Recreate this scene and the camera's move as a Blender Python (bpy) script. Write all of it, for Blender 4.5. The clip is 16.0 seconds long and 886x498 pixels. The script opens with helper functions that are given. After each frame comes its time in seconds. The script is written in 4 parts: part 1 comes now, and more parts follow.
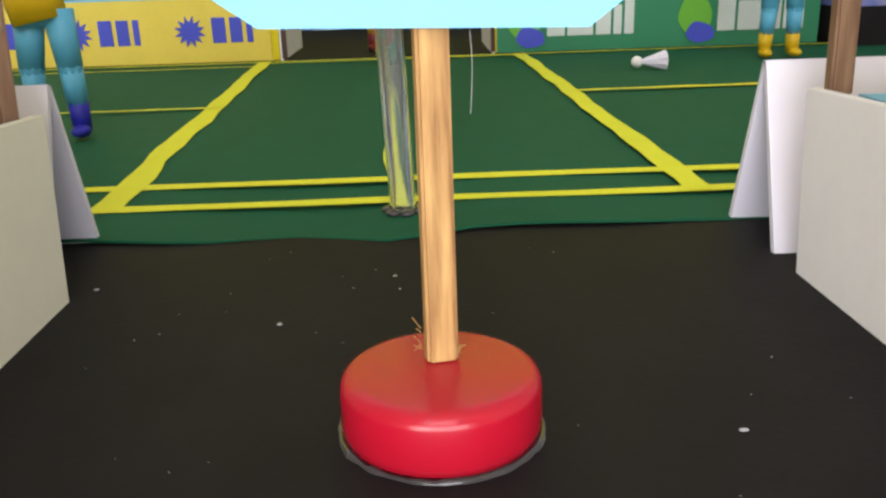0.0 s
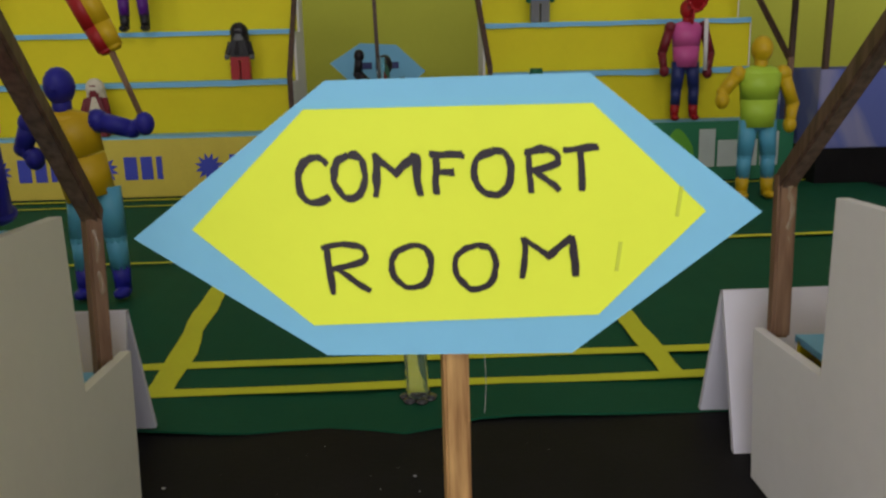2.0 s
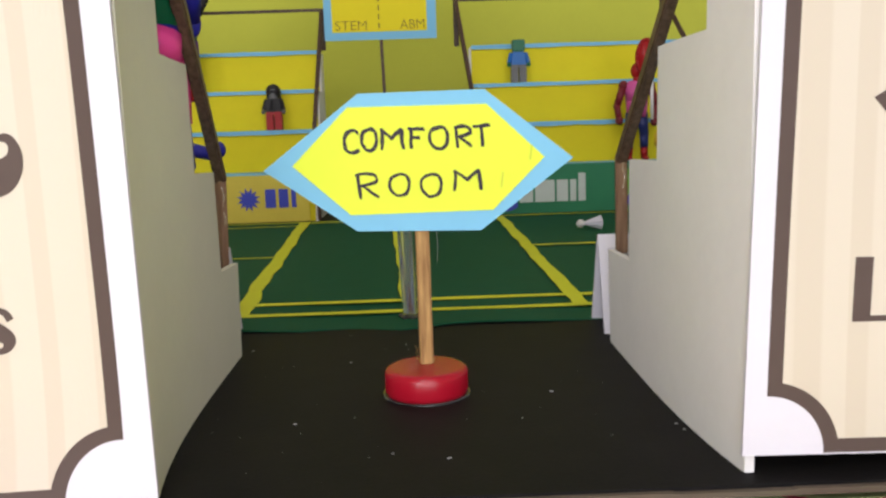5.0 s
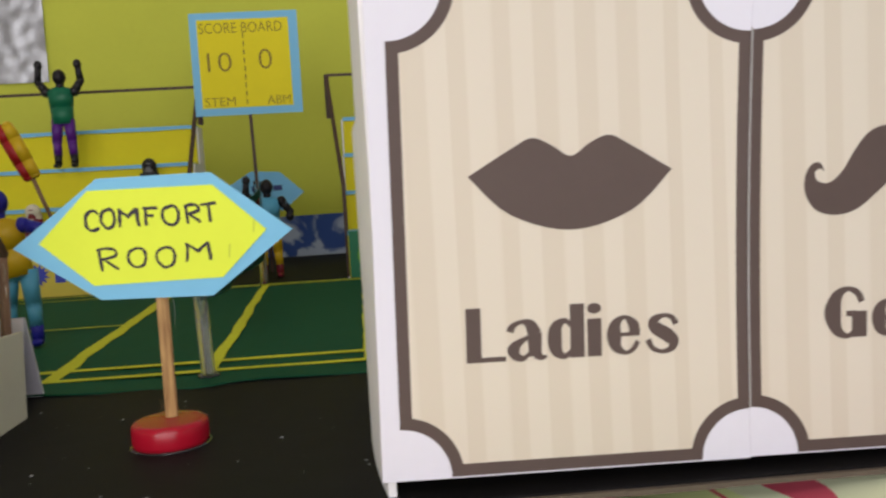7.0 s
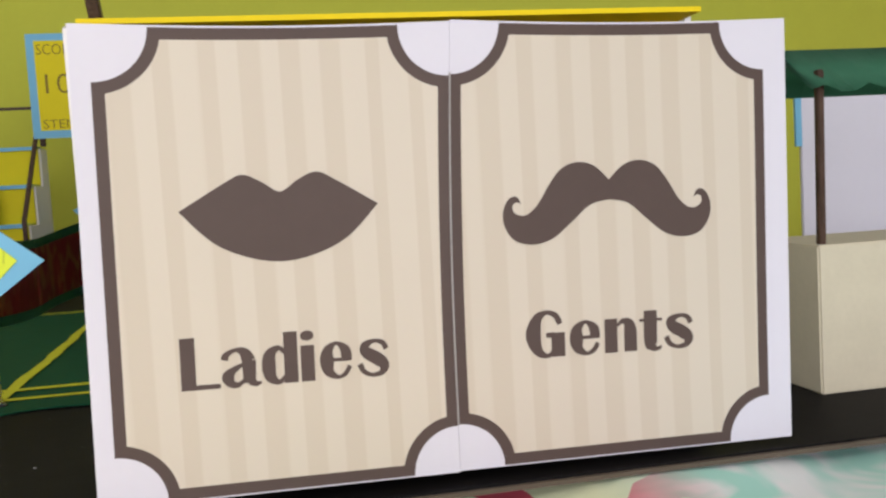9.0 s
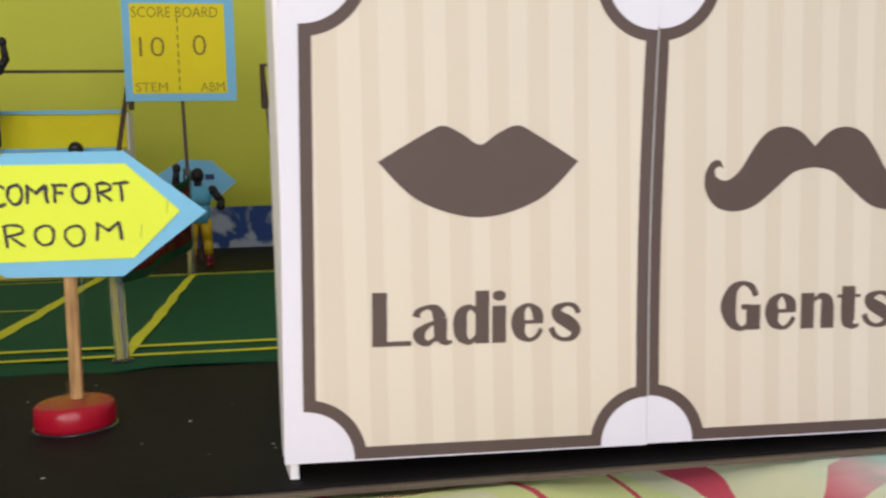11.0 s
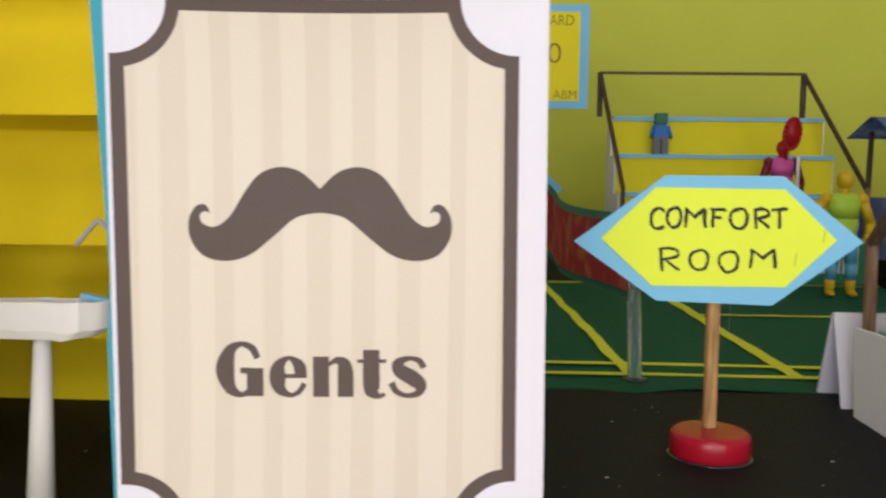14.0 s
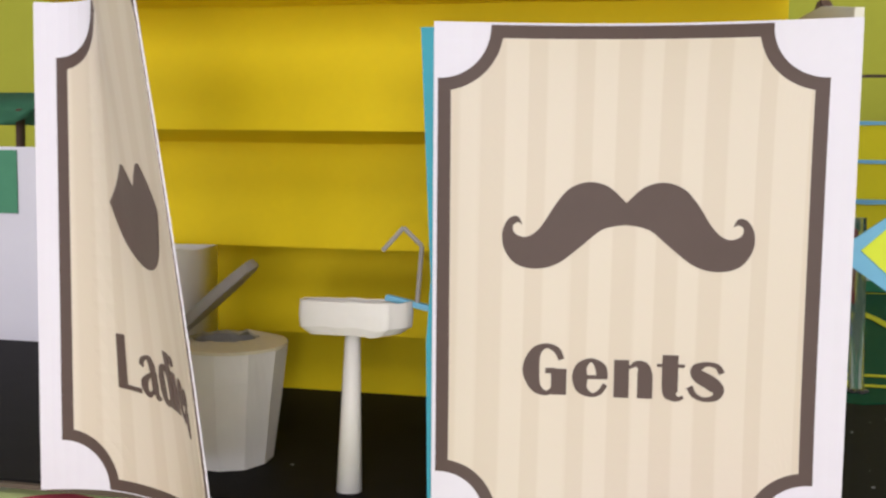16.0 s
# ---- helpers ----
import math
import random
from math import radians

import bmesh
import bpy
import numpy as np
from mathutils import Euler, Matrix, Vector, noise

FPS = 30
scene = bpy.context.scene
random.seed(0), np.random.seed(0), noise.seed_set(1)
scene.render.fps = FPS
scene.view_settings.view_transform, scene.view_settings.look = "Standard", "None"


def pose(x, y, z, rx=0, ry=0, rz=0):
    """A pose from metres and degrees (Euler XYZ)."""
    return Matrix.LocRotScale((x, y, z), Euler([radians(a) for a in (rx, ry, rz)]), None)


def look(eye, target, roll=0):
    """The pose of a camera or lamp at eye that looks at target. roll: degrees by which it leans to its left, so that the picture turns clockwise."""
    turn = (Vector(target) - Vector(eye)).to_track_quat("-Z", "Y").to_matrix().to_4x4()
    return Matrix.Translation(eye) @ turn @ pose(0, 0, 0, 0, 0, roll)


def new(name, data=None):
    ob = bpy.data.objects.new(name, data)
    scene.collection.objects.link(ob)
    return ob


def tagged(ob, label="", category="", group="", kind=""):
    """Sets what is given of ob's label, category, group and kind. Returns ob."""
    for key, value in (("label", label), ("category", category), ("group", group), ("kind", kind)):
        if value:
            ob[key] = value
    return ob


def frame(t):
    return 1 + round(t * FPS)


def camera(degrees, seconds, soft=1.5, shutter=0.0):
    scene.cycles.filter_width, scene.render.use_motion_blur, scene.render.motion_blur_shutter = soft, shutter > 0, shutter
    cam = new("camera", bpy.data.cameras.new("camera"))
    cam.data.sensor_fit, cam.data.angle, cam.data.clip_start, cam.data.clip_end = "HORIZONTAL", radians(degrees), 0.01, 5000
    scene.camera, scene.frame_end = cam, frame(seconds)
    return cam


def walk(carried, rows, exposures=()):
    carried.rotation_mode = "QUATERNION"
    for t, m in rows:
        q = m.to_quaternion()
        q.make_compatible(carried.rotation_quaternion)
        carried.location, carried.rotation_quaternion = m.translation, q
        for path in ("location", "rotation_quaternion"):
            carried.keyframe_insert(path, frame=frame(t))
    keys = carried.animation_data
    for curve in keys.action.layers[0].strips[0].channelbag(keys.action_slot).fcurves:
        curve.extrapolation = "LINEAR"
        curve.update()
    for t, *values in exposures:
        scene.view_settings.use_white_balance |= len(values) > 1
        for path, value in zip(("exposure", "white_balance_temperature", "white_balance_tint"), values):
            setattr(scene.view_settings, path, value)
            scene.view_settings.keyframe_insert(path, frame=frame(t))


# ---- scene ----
cam = camera(55.0, 16.0, soft=2.4, shutter=0.3)
# seconds, eye (metres), yaw, pitch, roll (degrees)
ROWS = [
    (0.0, -0.0012, -0.1109, 0.0646, -1.106, -18.485, -1.817),
    (0.5, -0.0014, -0.1159, 0.0743, -0.940, -17.318, -1.678),
    (1.0, -0.0024, -0.1192, 0.0872, -1.047, -15.762, -1.823),
    (1.5, -0.0032, -0.1272, 0.0970, -1.548, -14.214, -1.596),
    (2.0, -0.0053, -0.1381, 0.1078, -1.599, -13.125, -1.482),
    (2.5, -0.0024, -0.1549, 0.1131, -1.657, -12.272, -1.406),
    (3.0, -0.0012, -0.1823, 0.1172, -1.148, -11.883, -1.557),
    (3.5, 0.0007, -0.2085, 0.1142, -1.582, -11.544, -1.441),
    (4.3, -0.0001, -0.2537, 0.1045, -1.543, -10.284, -1.494),
    (5.2, 0.0040, -0.2956, 0.0923, -0.991, -8.190, -1.925),
    (6.0, 0.0308, -0.3187, 0.0896, -1.510, -6.349, -2.515),
    (6.5, 0.0575, -0.3249, 0.0930, -2.451, -5.484, -2.885),
    (7.0, 0.0844, -0.3314, 0.0965, -4.403, -4.770, -3.268),
    (7.5, 0.1042, -0.3383, 0.0980, -6.374, -4.230, -3.430),
    (8.0, 0.1197, -0.3450, 0.0988, -8.171, -3.989, -3.310),
    (8.8, 0.1398, -0.3528, 0.0989, -10.308, -3.956, -3.354),
    (9.5, 0.1474, -0.3542, 0.0969, -11.125, -4.335, -3.451),
    (10.3, 0.1335, -0.3471, 0.0933, -10.355, -4.688, -2.985),
    (10.5, 0.1264, -0.3439, 0.0922, -9.930, -4.743, -2.736),
    (11.0, 0.0940, -0.3354, 0.0919, -8.335, -4.949, -1.300),
    (11.5, 0.0678, -0.3303, 0.0938, -6.845, -4.738, -0.887),
    (12.0, 0.0361, -0.3271, 0.0953, -5.116, -4.979, -0.052),
    (12.5, 0.0053, -0.3227, 0.0964, -3.948, -4.654, 0.614),
    (13.0, -0.0232, -0.3188, 0.0993, -2.738, -4.651, 0.471),
    (13.5, -0.0572, -0.3161, 0.1013, -0.234, -4.906, 0.694),
    (14.0, -0.0866, -0.3139, 0.1020, 2.514, -4.846, 0.717),
    (14.5, -0.1155, -0.3141, 0.1018, 4.313, -4.604, 1.290),
    (15.0, -0.1330, -0.3175, 0.1044, 6.841, -5.241, 1.433),
    (15.5, -0.1389, -0.3245, 0.1057, 8.432, -5.249, 1.251),
    (16.0, -0.1409, -0.3367, 0.1054, 9.916, -4.948, 1.009),
]
EXPOSURES = [(0.0, 0.85), (0.5, 0.45), (0.9, -0.05), (1.3, -0.55), (2.2, -0.62), (2.7, -0.5), (3.0, -0.26), (3.5, -0.02), (6.0, -0.12), (7.0, -0.42), (8.0, -0.42), (10.3, -0.38), (11.5, -0.26), (13.0, -0.16), (13.5, -0.34), (14.0, -0.38), (15.0, -0.34), (16.0, -0.42)]
walk(cam, [(t, pose(x, y, z, 90 + pitch, 0, yaw) @ pose(0, 0, 0, 0, 0, roll)) for t, x, y, z, yaw, pitch, roll in ROWS], EXPOSURES)

# ---- light: evening room, assumed ceiling lamp, added soft light, phone torch, no daylight ----
world = bpy.data.worlds.new("room_air")
world.use_nodes = True
world.node_tree.nodes["Background"].inputs[0].default_value = (0.9, 0.95, 1.0, 1)
world.node_tree.nodes["Background"].inputs[1].default_value = 0.05
scene.world = world


def area_lamp(name, at, aim, size, watts, colour):
    data = bpy.data.lights.new(name, "AREA")
    data.shape, data.size, data.size_y = "RECTANGLE", size[0], size[1]
    data.energy, data.color = watts, colour
    ob = new(name, data)
    ob.matrix_world = look(at, aim)
    return ob


area_lamp("ceiling_lamp_light", (-0.05, -1.35, 1.35), (0.0, -0.1, 0.05), (0.9, 0.7), 12, (1.0, 0.96, 1.0))
# made-up wide light from behind, brightens the side walls and the open comfort room
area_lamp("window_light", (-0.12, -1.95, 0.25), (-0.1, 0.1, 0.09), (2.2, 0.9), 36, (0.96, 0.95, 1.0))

area_lamp("phone_torch_light", (-0.15, -0.41, 0.072), (-0.15, 0.3, 0.072), (0.03, 0.03), 0.2, (1.0, 0.97, 0.92))

# ---- materials ----
D = 0.1  # shapes below are written in decimetres


def mat(name, colour, rough=0.6, grain=40.0, vary=0.12, bump=0.15, blotch=6.0, metal=0.0, coat=0.0, spec=0.3):
    """A surface with fine grain and broad blotches, at real size (metres)."""
    m = bpy.data.materials.new(name)
    m.use_nodes = True
    n, l = m.node_tree.nodes, m.node_tree.links
    b = n["Principled BSDF"]
    b.inputs["Roughness"].default_value, b.inputs["Metallic"].default_value = rough, metal
    b.inputs["Coat Weight"].default_value = coat
    b.inputs["Specular IOR Level"].default_value = spec
    co = n.new("ShaderNodeTexCoord")
    fine, broad = n.new("ShaderNodeTexNoise"), n.new("ShaderNodeTexNoise")
    fine.inputs["Scale"].default_value, fine.inputs["Detail"].default_value = grain * 10, 4
    broad.inputs["Scale"].default_value, broad.inputs["Detail"].default_value = blotch * 10, 3
    for t in (fine, broad):
        l.new(co.outputs["Object"], t.inputs["Vector"])
    mix = n.new("ShaderNodeMix")
    mix.data_type = "RGBA"
    mix.inputs[6].default_value = (*[c * (1 - vary) for c in colour], 1)
    mix.inputs[7].default_value = (*[min(1, c * (1 + vary)) for c in colour], 1)
    add = n.new("ShaderNodeMath")
    add.operation = "MULTIPLY_ADD"
    add.inputs[1].default_value = 0.4
    l.new(fine.outputs["Fac"], add.inputs[0])
    scale = n.new("ShaderNodeMath")
    scale.operation = "MULTIPLY"
    scale.inputs[1].default_value = 0.6
    l.new(broad.outputs["Fac"], scale.inputs[0])
    l.new(scale.outputs[0], add.inputs[2])
    l.new(add.outputs[0], mix.inputs[0])
    l.new(mix.outputs[2], b.inputs["Base Color"])
    if bump:
        bu = n.new("ShaderNodeBump")
        bu.inputs["Strength"].default_value, bu.inputs["Distance"].default_value = bump, 0.0006
        l.new(add.outputs[0], bu.inputs["Height"])
        l.new(bu.outputs[0], b.inputs["Normal"])
    return m


def wood_mat(name, dark, light, rough=0.6, scale=60.0):
    m = mat(name, light, rough)
    n, l = m.node_tree.nodes, m.node_tree.links
    co, mp, no, ramp = n.new("ShaderNodeTexCoord"), n.new("ShaderNodeMapping"), n.new("ShaderNodeTexNoise"), n.new("ShaderNodeValToRGB")
    mp.inputs["Scale"].default_value = (scale * 10, scale * 10, scale)
    no.inputs["Scale"].default_value, no.inputs["Detail"].default_value = 1.0, 6
    l.new(co.outputs["Object"], mp.inputs[0])
    l.new(mp.outputs[0], no.inputs["Vector"])
    l.new(no.outputs["Fac"], ramp.inputs[0])
    ramp.color_ramp.elements[0].position, ramp.color_ramp.elements[1].position = 0.3, 0.7
    ramp.color_ramp.elements[0].color, ramp.color_ramp.elements[1].color = (*dark, 1), (*light, 1)
    l.new(ramp.outputs[0], n["Principled BSDF"].inputs["Base Color"])
    return m


def striped_mat(name, a, b_, width):
    """Printed vertical stripes, of two near colours, on coated paper."""
    m = mat(name, a, 0.45)
    n, l = m.node_tree.nodes, m.node_tree.links
    co, sep, mul, no, add, fr, ramp = (n.new("ShaderNodeTexCoord"), n.new("ShaderNodeSeparateXYZ"), n.new("ShaderNodeMath"), n.new("ShaderNodeTexNoise"),
                                       n.new("ShaderNodeMath"), n.new("ShaderNodeMath"), n.new("ShaderNodeValToRGB"))
    l.new(co.outputs["Object"], sep.inputs[0])
    mul.operation, mul.inputs[1].default_value = "MULTIPLY", 1 / width
    l.new(sep.outputs[0], mul.inputs[0])
    no.noise_dimensions, no.inputs["Scale"].default_value = "1D", 0.9
    l.new(mul.outputs[0], no.inputs["W"])
    add.operation = "ADD"
    l.new(mul.outputs[0], add.inputs[0])
    l.new(no.outputs["Fac"], add.inputs[1])
    fr.operation = "PINGPONG"
    fr.inputs[1].default_value = 1.0
    l.new(add.outputs[0], fr.inputs[0])
    l.new(fr.outputs[0], ramp.inputs[0])
    e = ramp.color_ramp.elements
    e[0].position, e[1].position = 0.42, 0.55
    e[0].color, e[1].color = (*a, 1), (*b_, 1)
    l.new(ramp.outputs[0], n["Principled BSDF"].inputs["Base Color"])
    return m


def cloth_mat(name):
    """A bedsheet printed with swirls in lime, red and mint that fade to white."""
    m = mat(name, (0.6, 0.7, 0.4), 0.85)
    n, l = m.node_tree.nodes, m.node_tree.links
    co, no, ramp = n.new("ShaderNodeTexCoord"), n.new("ShaderNodeTexNoise"), n.new("ShaderNodeValToRGB")
    no.inputs["Scale"].default_value, no.inputs["Detail"].default_value, no.inputs["Distortion"].default_value = 8, 1.0, 1.6
    l.new(co.outputs["Object"], no.inputs["Vector"])
    l.new(no.outputs["Fac"], ramp.inputs[0])
    ramp.color_ramp.interpolation = "CONSTANT"
    e = ramp.color_ramp.elements
    e[0].position, e[0].color = 0.0, (0.74, 0.82, 0.36, 1)
    e[1].position, e[1].color = 0.42, (0.68, 0.09, 0.14, 1)
    for p, c in ((0.455, (0.74, 0.84, 0.38)), (0.54, (0.78, 0.82, 0.55)), (0.6, (0.68, 0.1, 0.15)), (0.66, (0.8, 0.84, 0.44))):
        k = e.new(p)
        k.color = (*c, 1)
    no2, ramp2, sep, mr, mix = n.new("ShaderNodeTexNoise"), n.new("ShaderNodeValToRGB"), n.new("ShaderNodeSeparateXYZ"), n.new("ShaderNodeMapRange"), n.new("ShaderNodeMix")
    no2.inputs["Scale"].default_value, no2.inputs["Distortion"].default_value = 22, 1.5
    l.new(co.outputs["Object"], no2.inputs["Vector"])
    l.new(no2.outputs["Fac"], ramp2.inputs[0])
    f = ramp2.color_ramp.elements
    f[0].position, f[0].color, f[1].position, f[1].color = 0.42, (0.44, 0.8, 0.7, 1), 0.6, (0.86, 0.9, 0.9, 1)
    l.new(co.outputs["Object"], sep.inputs[0])
    mr.inputs[1].default_value, mr.inputs[2].default_value = 0.24, 0.28
    l.new(sep.outputs[0], mr.inputs[0])
    mix.data_type = "RGBA"
    l.new(mr.outputs[0], mix.inputs[0])
    l.new(ramp.outputs[0], mix.inputs[6])
    l.new(ramp2.outputs[0], mix.inputs[7])
    l.new(mix.outputs[2], n["Principled BSDF"].inputs["Base Color"])
    return m


def splash_mat(name, a, b_, scale):
    """Cloth printed with soft-edged splashes of two colours."""
    m = mat(name, a, 0.8)
    n, l = m.node_tree.nodes, m.node_tree.links
    co, no, ramp = n.new("ShaderNodeTexCoord"), n.new("ShaderNodeTexNoise"), n.new("ShaderNodeValToRGB")
    no.inputs["Scale"].default_value, no.inputs["Detail"].default_value, no.inputs["Distortion"].default_value = scale * 2, 3, 1.2
    l.new(co.outputs["Object"], no.inputs["Vector"])
    l.new(no.outputs["Fac"], ramp.inputs[0])
    e = ramp.color_ramp.elements
    e[0].position, e[0].color, e[1].position, e[1].color = 0.47, (*a, 1), 0.56, (*b_, 1)
    l.new(ramp.outputs[0], n["Principled BSDF"].inputs["Base Color"])
    return m


def clear_mat(name):
    m = bpy.data.materials.new(name)
    m.use_nodes = True
    b = m.node_tree.nodes["Principled BSDF"]
    b.inputs["Base Color"].default_value = (0.93, 0.97, 0.95, 1)
    b.inputs["Transmission Weight"].default_value, b.inputs["Roughness"].default_value, b.inputs["IOR"].default_value = 0.96, 0.12, 1.06
    return m


BOARD = mat("black_board", (0.0114, 0.0104, 0.0108), 0.62, 60, 0.5, 0.25, spec=0.085)
BEIGE_CARD = mat("beige_card", (0.73, 0.71, 0.585), 0.75, 30, 0.06, 0.4)
CARD = mat("grey_white_card", (0.86, 0.835, 0.84), 0.75, 30, 0.06, 0.4)
PAPER = mat("white_paper", (0.735, 0.715, 0.80), 0.6, 25, 0.03, 0.15)
# the same yellow paper, its colour dimmed for the weaker light at the far end
YELLOW_DIM = mat("yellow_paper_dim", (0.76, 0.64, 0.012), 0.7, 30, 0.06, 0.2)
YELLOW = mat("yellow_paper", (0.88, 0.66, 0.007), 0.7, 30, 0.06, 0.2)
WALL_YELLOW = mat("yellow_green_wall_paper", (0.575, 0.60, 0.07), 0.8, 20, 0.07, 0.2, 2.0)
LIME = mat("lime_paper", (0.74, 0.84, 0.055), 0.65, 30, 0.04, 0.2)
BLUE = mat("sky_blue_paper", (0.20, 0.50, 0.72), 0.65, 30, 0.06, 0.2)
COURT = mat("green_felt_paper", (0.007, 0.085, 0.040), 0.75, 50, 0.15, 0.2, spec=0.15)
LINE = mat("yellow_line_paint", (0.67, 0.69, 0.03), 0.6, 60, 0.12, 0.2)
CREAM = striped_mat("cream_striped_print", (0.672, 0.60, 0.503), (0.63, 0.552, 0.452), 0.0065)
BROWN = mat("brown_print", (0.098, 0.068, 0.06), 0.5, 30, 0.1, 0.1, spec=0.2)
INK = mat("purple_black_marker", (0.011, 0.005, 0.013), 0.45, 60, 0.5, 0.2)
PENCIL = mat("pencil_smudge", (0.55, 0.63, 0.06), 0.7)
STICK = wood_mat("bare_wood_stick", (0.22, 0.105, 0.035), (0.52, 0.31, 0.115))
RAIL = wood_mat("brown_painted_stick", (0.035, 0.02, 0.013), (0.11, 0.06, 0.04), 0.5)
# a lighter brown than the guard rail sticks
HANDRAIL = wood_mat("light_brown_stick", (0.06, 0.036, 0.024), (0.18, 0.11, 0.075), 0.4)
POST = wood_mat("raw_stick", (0.16, 0.085, 0.05), (0.30, 0.18, 0.11), 0.55)
RED = mat("red_plastic_cap", (0.37, 0.006, 0.02), 0.24, 40, 0.1, 0.08, spec=0.38)
GLUE = mat("clear_glue_on_black", (0.03, 0.028, 0.03), 0.12, 40, 0.3, 0.3, coat=0.6)
STRAW = clear_mat("clear_straw")
CLOTH = cloth_mat("printed_bedsheet")
AD_YELLOW = mat("yellow_banner", (0.72, 0.58, 0.08), 0.5)
AD_GREEN = mat("green_banner", (0.03, 0.21, 0.10), 0.5)
AD_BLUE = mat("blue_print", (0.06, 0.08, 0.52), 0.5)
AD_WHITE = mat("white_print", (0.6, 0.66, 0.62), 0.5)
AD_LEAF = mat("light_green_print", (0.14, 0.42, 0.04), 0.5)
NET_RED = splash_mat("dark_red_net", (0.36, 0.03, 0.04), (0.42, 0.13, 0.06), 14)
NET_EDGE = mat("green_net_tape", (0.06, 0.22, 0.15), 0.7)
FOIL = mat("silver_foil", (0.42, 0.42, 0.43), 0.4, 20, 0.2, 0.8, 8, metal=0.8)
FABRIC = splash_mat("blue_white_fabric", (0.04, 0.09, 0.30), (0.45, 0.52, 0.62), 9)
CANOPY = splash_mat("pale_blue_canopy", (0.16, 0.25, 0.50), (0.5, 0.55, 0.6), 8)
TILE_FABRIC = splash_mat("lavender_check_fabric", (0.12, 0.15, 0.42), (0.27, 0.27, 0.44), 5)
SINK = mat("glossy_white_card", (0.80, 0.775, 0.75), 0.4, 18, 0.07, 0.35, 8)
GREYLID = mat("grey_card", (0.36, 0.34, 0.33), 0.6)
TEAL = mat("teal_paper_edge", (0.05, 0.33, 0.42), 0.65)
CREAMBOX = mat("cream_card", (0.68, 0.62, 0.47), 0.7)
GREEN_FLAG = mat("green_paper", (0.08, 0.27, 0.16), 0.7)
WALLPAINT = mat("room_wall_paint", (0.80, 0.78, 0.76), 0.85, 10, 0.05, 0.1, 1.0)
TABLE = mat("table_wood", (0.25, 0.16, 0.09), 0.5)
LAMP_BODY = mat("lamp_enamel", (0.7, 0.7, 0.7), 0.4)
DUST = mat("paper_crumbs", (0.3, 0.3, 0.3), 0.8)
AMBER = mat("dried_glue", (0.34, 0.25, 0.17), 0.15, 40, 0.2, 0.3, coat=0.5)
HANDWRITING = mat("brown_pen", (0.22, 0.15, 0.02), 0.6)
RAW_EDGE = mat("raw_cardboard", (0.12, 0.095, 0.07), 0.85, 60, 0.2, 0.3)


def toy(name, c, rough=0.4):
    return mat("toy_" + name, c, rough, 30, 0.1, 0.05)


T_BLUE, T_SKY, T_YEL, T_GREEN = toy("blue", (0.02, 0.02, 0.30)), toy("sky", (0.10, 0.38, 0.55)), toy("yellow", (0.62, 0.40, 0.01)), toy("green", (0.008, 0.13, 0.06))
T_BLACK, T_PURPLE, T_PINK, T_RED = toy("black", (0.012, 0.01, 0.012)), toy("purple", (0.09, 0.012, 0.19)), toy("pink", (0.56, 0.09, 0.29)), toy("red", (0.36, 0.012, 0.015))
T_LIME, T_HOT, T_GREY, T_WHITE = toy("lime", (0.42, 0.62, 0.05)), toy("hot_pink", (0.88, 0.07, 0.34)), toy("grey", (0.13, 0.13, 0.13)), toy("white", (0.7, 0.68, 0.66))
T_NAVY, T_MAROON, T_BRIGHT = toy("navy", (0.02, 0.03, 0.14)), toy("maroon", (0.16, 0.012, 0.02)), toy("bright_blue", (0.015, 0.14, 0.45))


# ---- mesh helpers (decimetres in, metres out) ----
def part(name, bm, material, parent=None, label="", smooth=False, at=None):
    me = bpy.data.meshes.new(name)
    for f in bm.faces:
        f.smooth = smooth
    bmesh.ops.scale(bm, vec=(D, D, D), verts=bm.verts)
    bm.normal_update()
    bm.to_mesh(me)
    bm.free()
    for one in material if isinstance(material, (list, tuple)) else [material]:
        me.materials.append(one)
    ob = new(name, me)
    if parent:
        ob.parent = parent
    if at:
        ob.matrix_basis = pose(at[0] * D, at[1] * D, at[2] * D, *at[3:])
    if label:
        tagged(ob, label)
    return ob


def root(name, label, category, at=(0, 0, 0), group="", kind=""):
    ob = new(name)
    ob.empty_display_size = 0.01
    ob.matrix_basis = pose(at[0] * D, at[1] * D, at[2] * D, *at[3:])
    return tagged(ob, label, category, group, kind)


def box(bm, lo, hi, bevel=0.0, mi=0):
    old = set(bm.faces)
    vs = bmesh.ops.create_cube(bm, size=1)["verts"]
    for v in vs:
        v.co = Vector([lo[k] + (v.co[k] + 0.5) * (hi[k] - lo[k]) for k in range(3)])
    if bevel:
        bmesh.ops.bevel(bm, geom=list({e for v in vs for e in v.link_edges}), offset=bevel, segments=2, affect="EDGES")
    for f in bm.faces:
        if f not in old:
            f.material_index = mi
    return bm


def boxed(lo, hi, bevel=0.0):
    return box(bmesh.new(), lo, hi, bevel)


def rod(bm, a, b, ra, rb=None, sides=10, mi=0):
    a, b = Vector(a), Vector(b)
    rb = ra if rb is None else rb
    m = Matrix.Translation((a + b) / 2) @ (b - a).to_track_quat("Z", "Y").to_matrix().to_4x4()
    vs = bmesh.ops.create_cone(bm, cap_ends=True, segments=sides, radius1=ra, radius2=rb, depth=(b - a).length, matrix=m)["verts"]
    for f in {f for v in vs for f in v.link_faces}:
        f.material_index = mi
    return bm


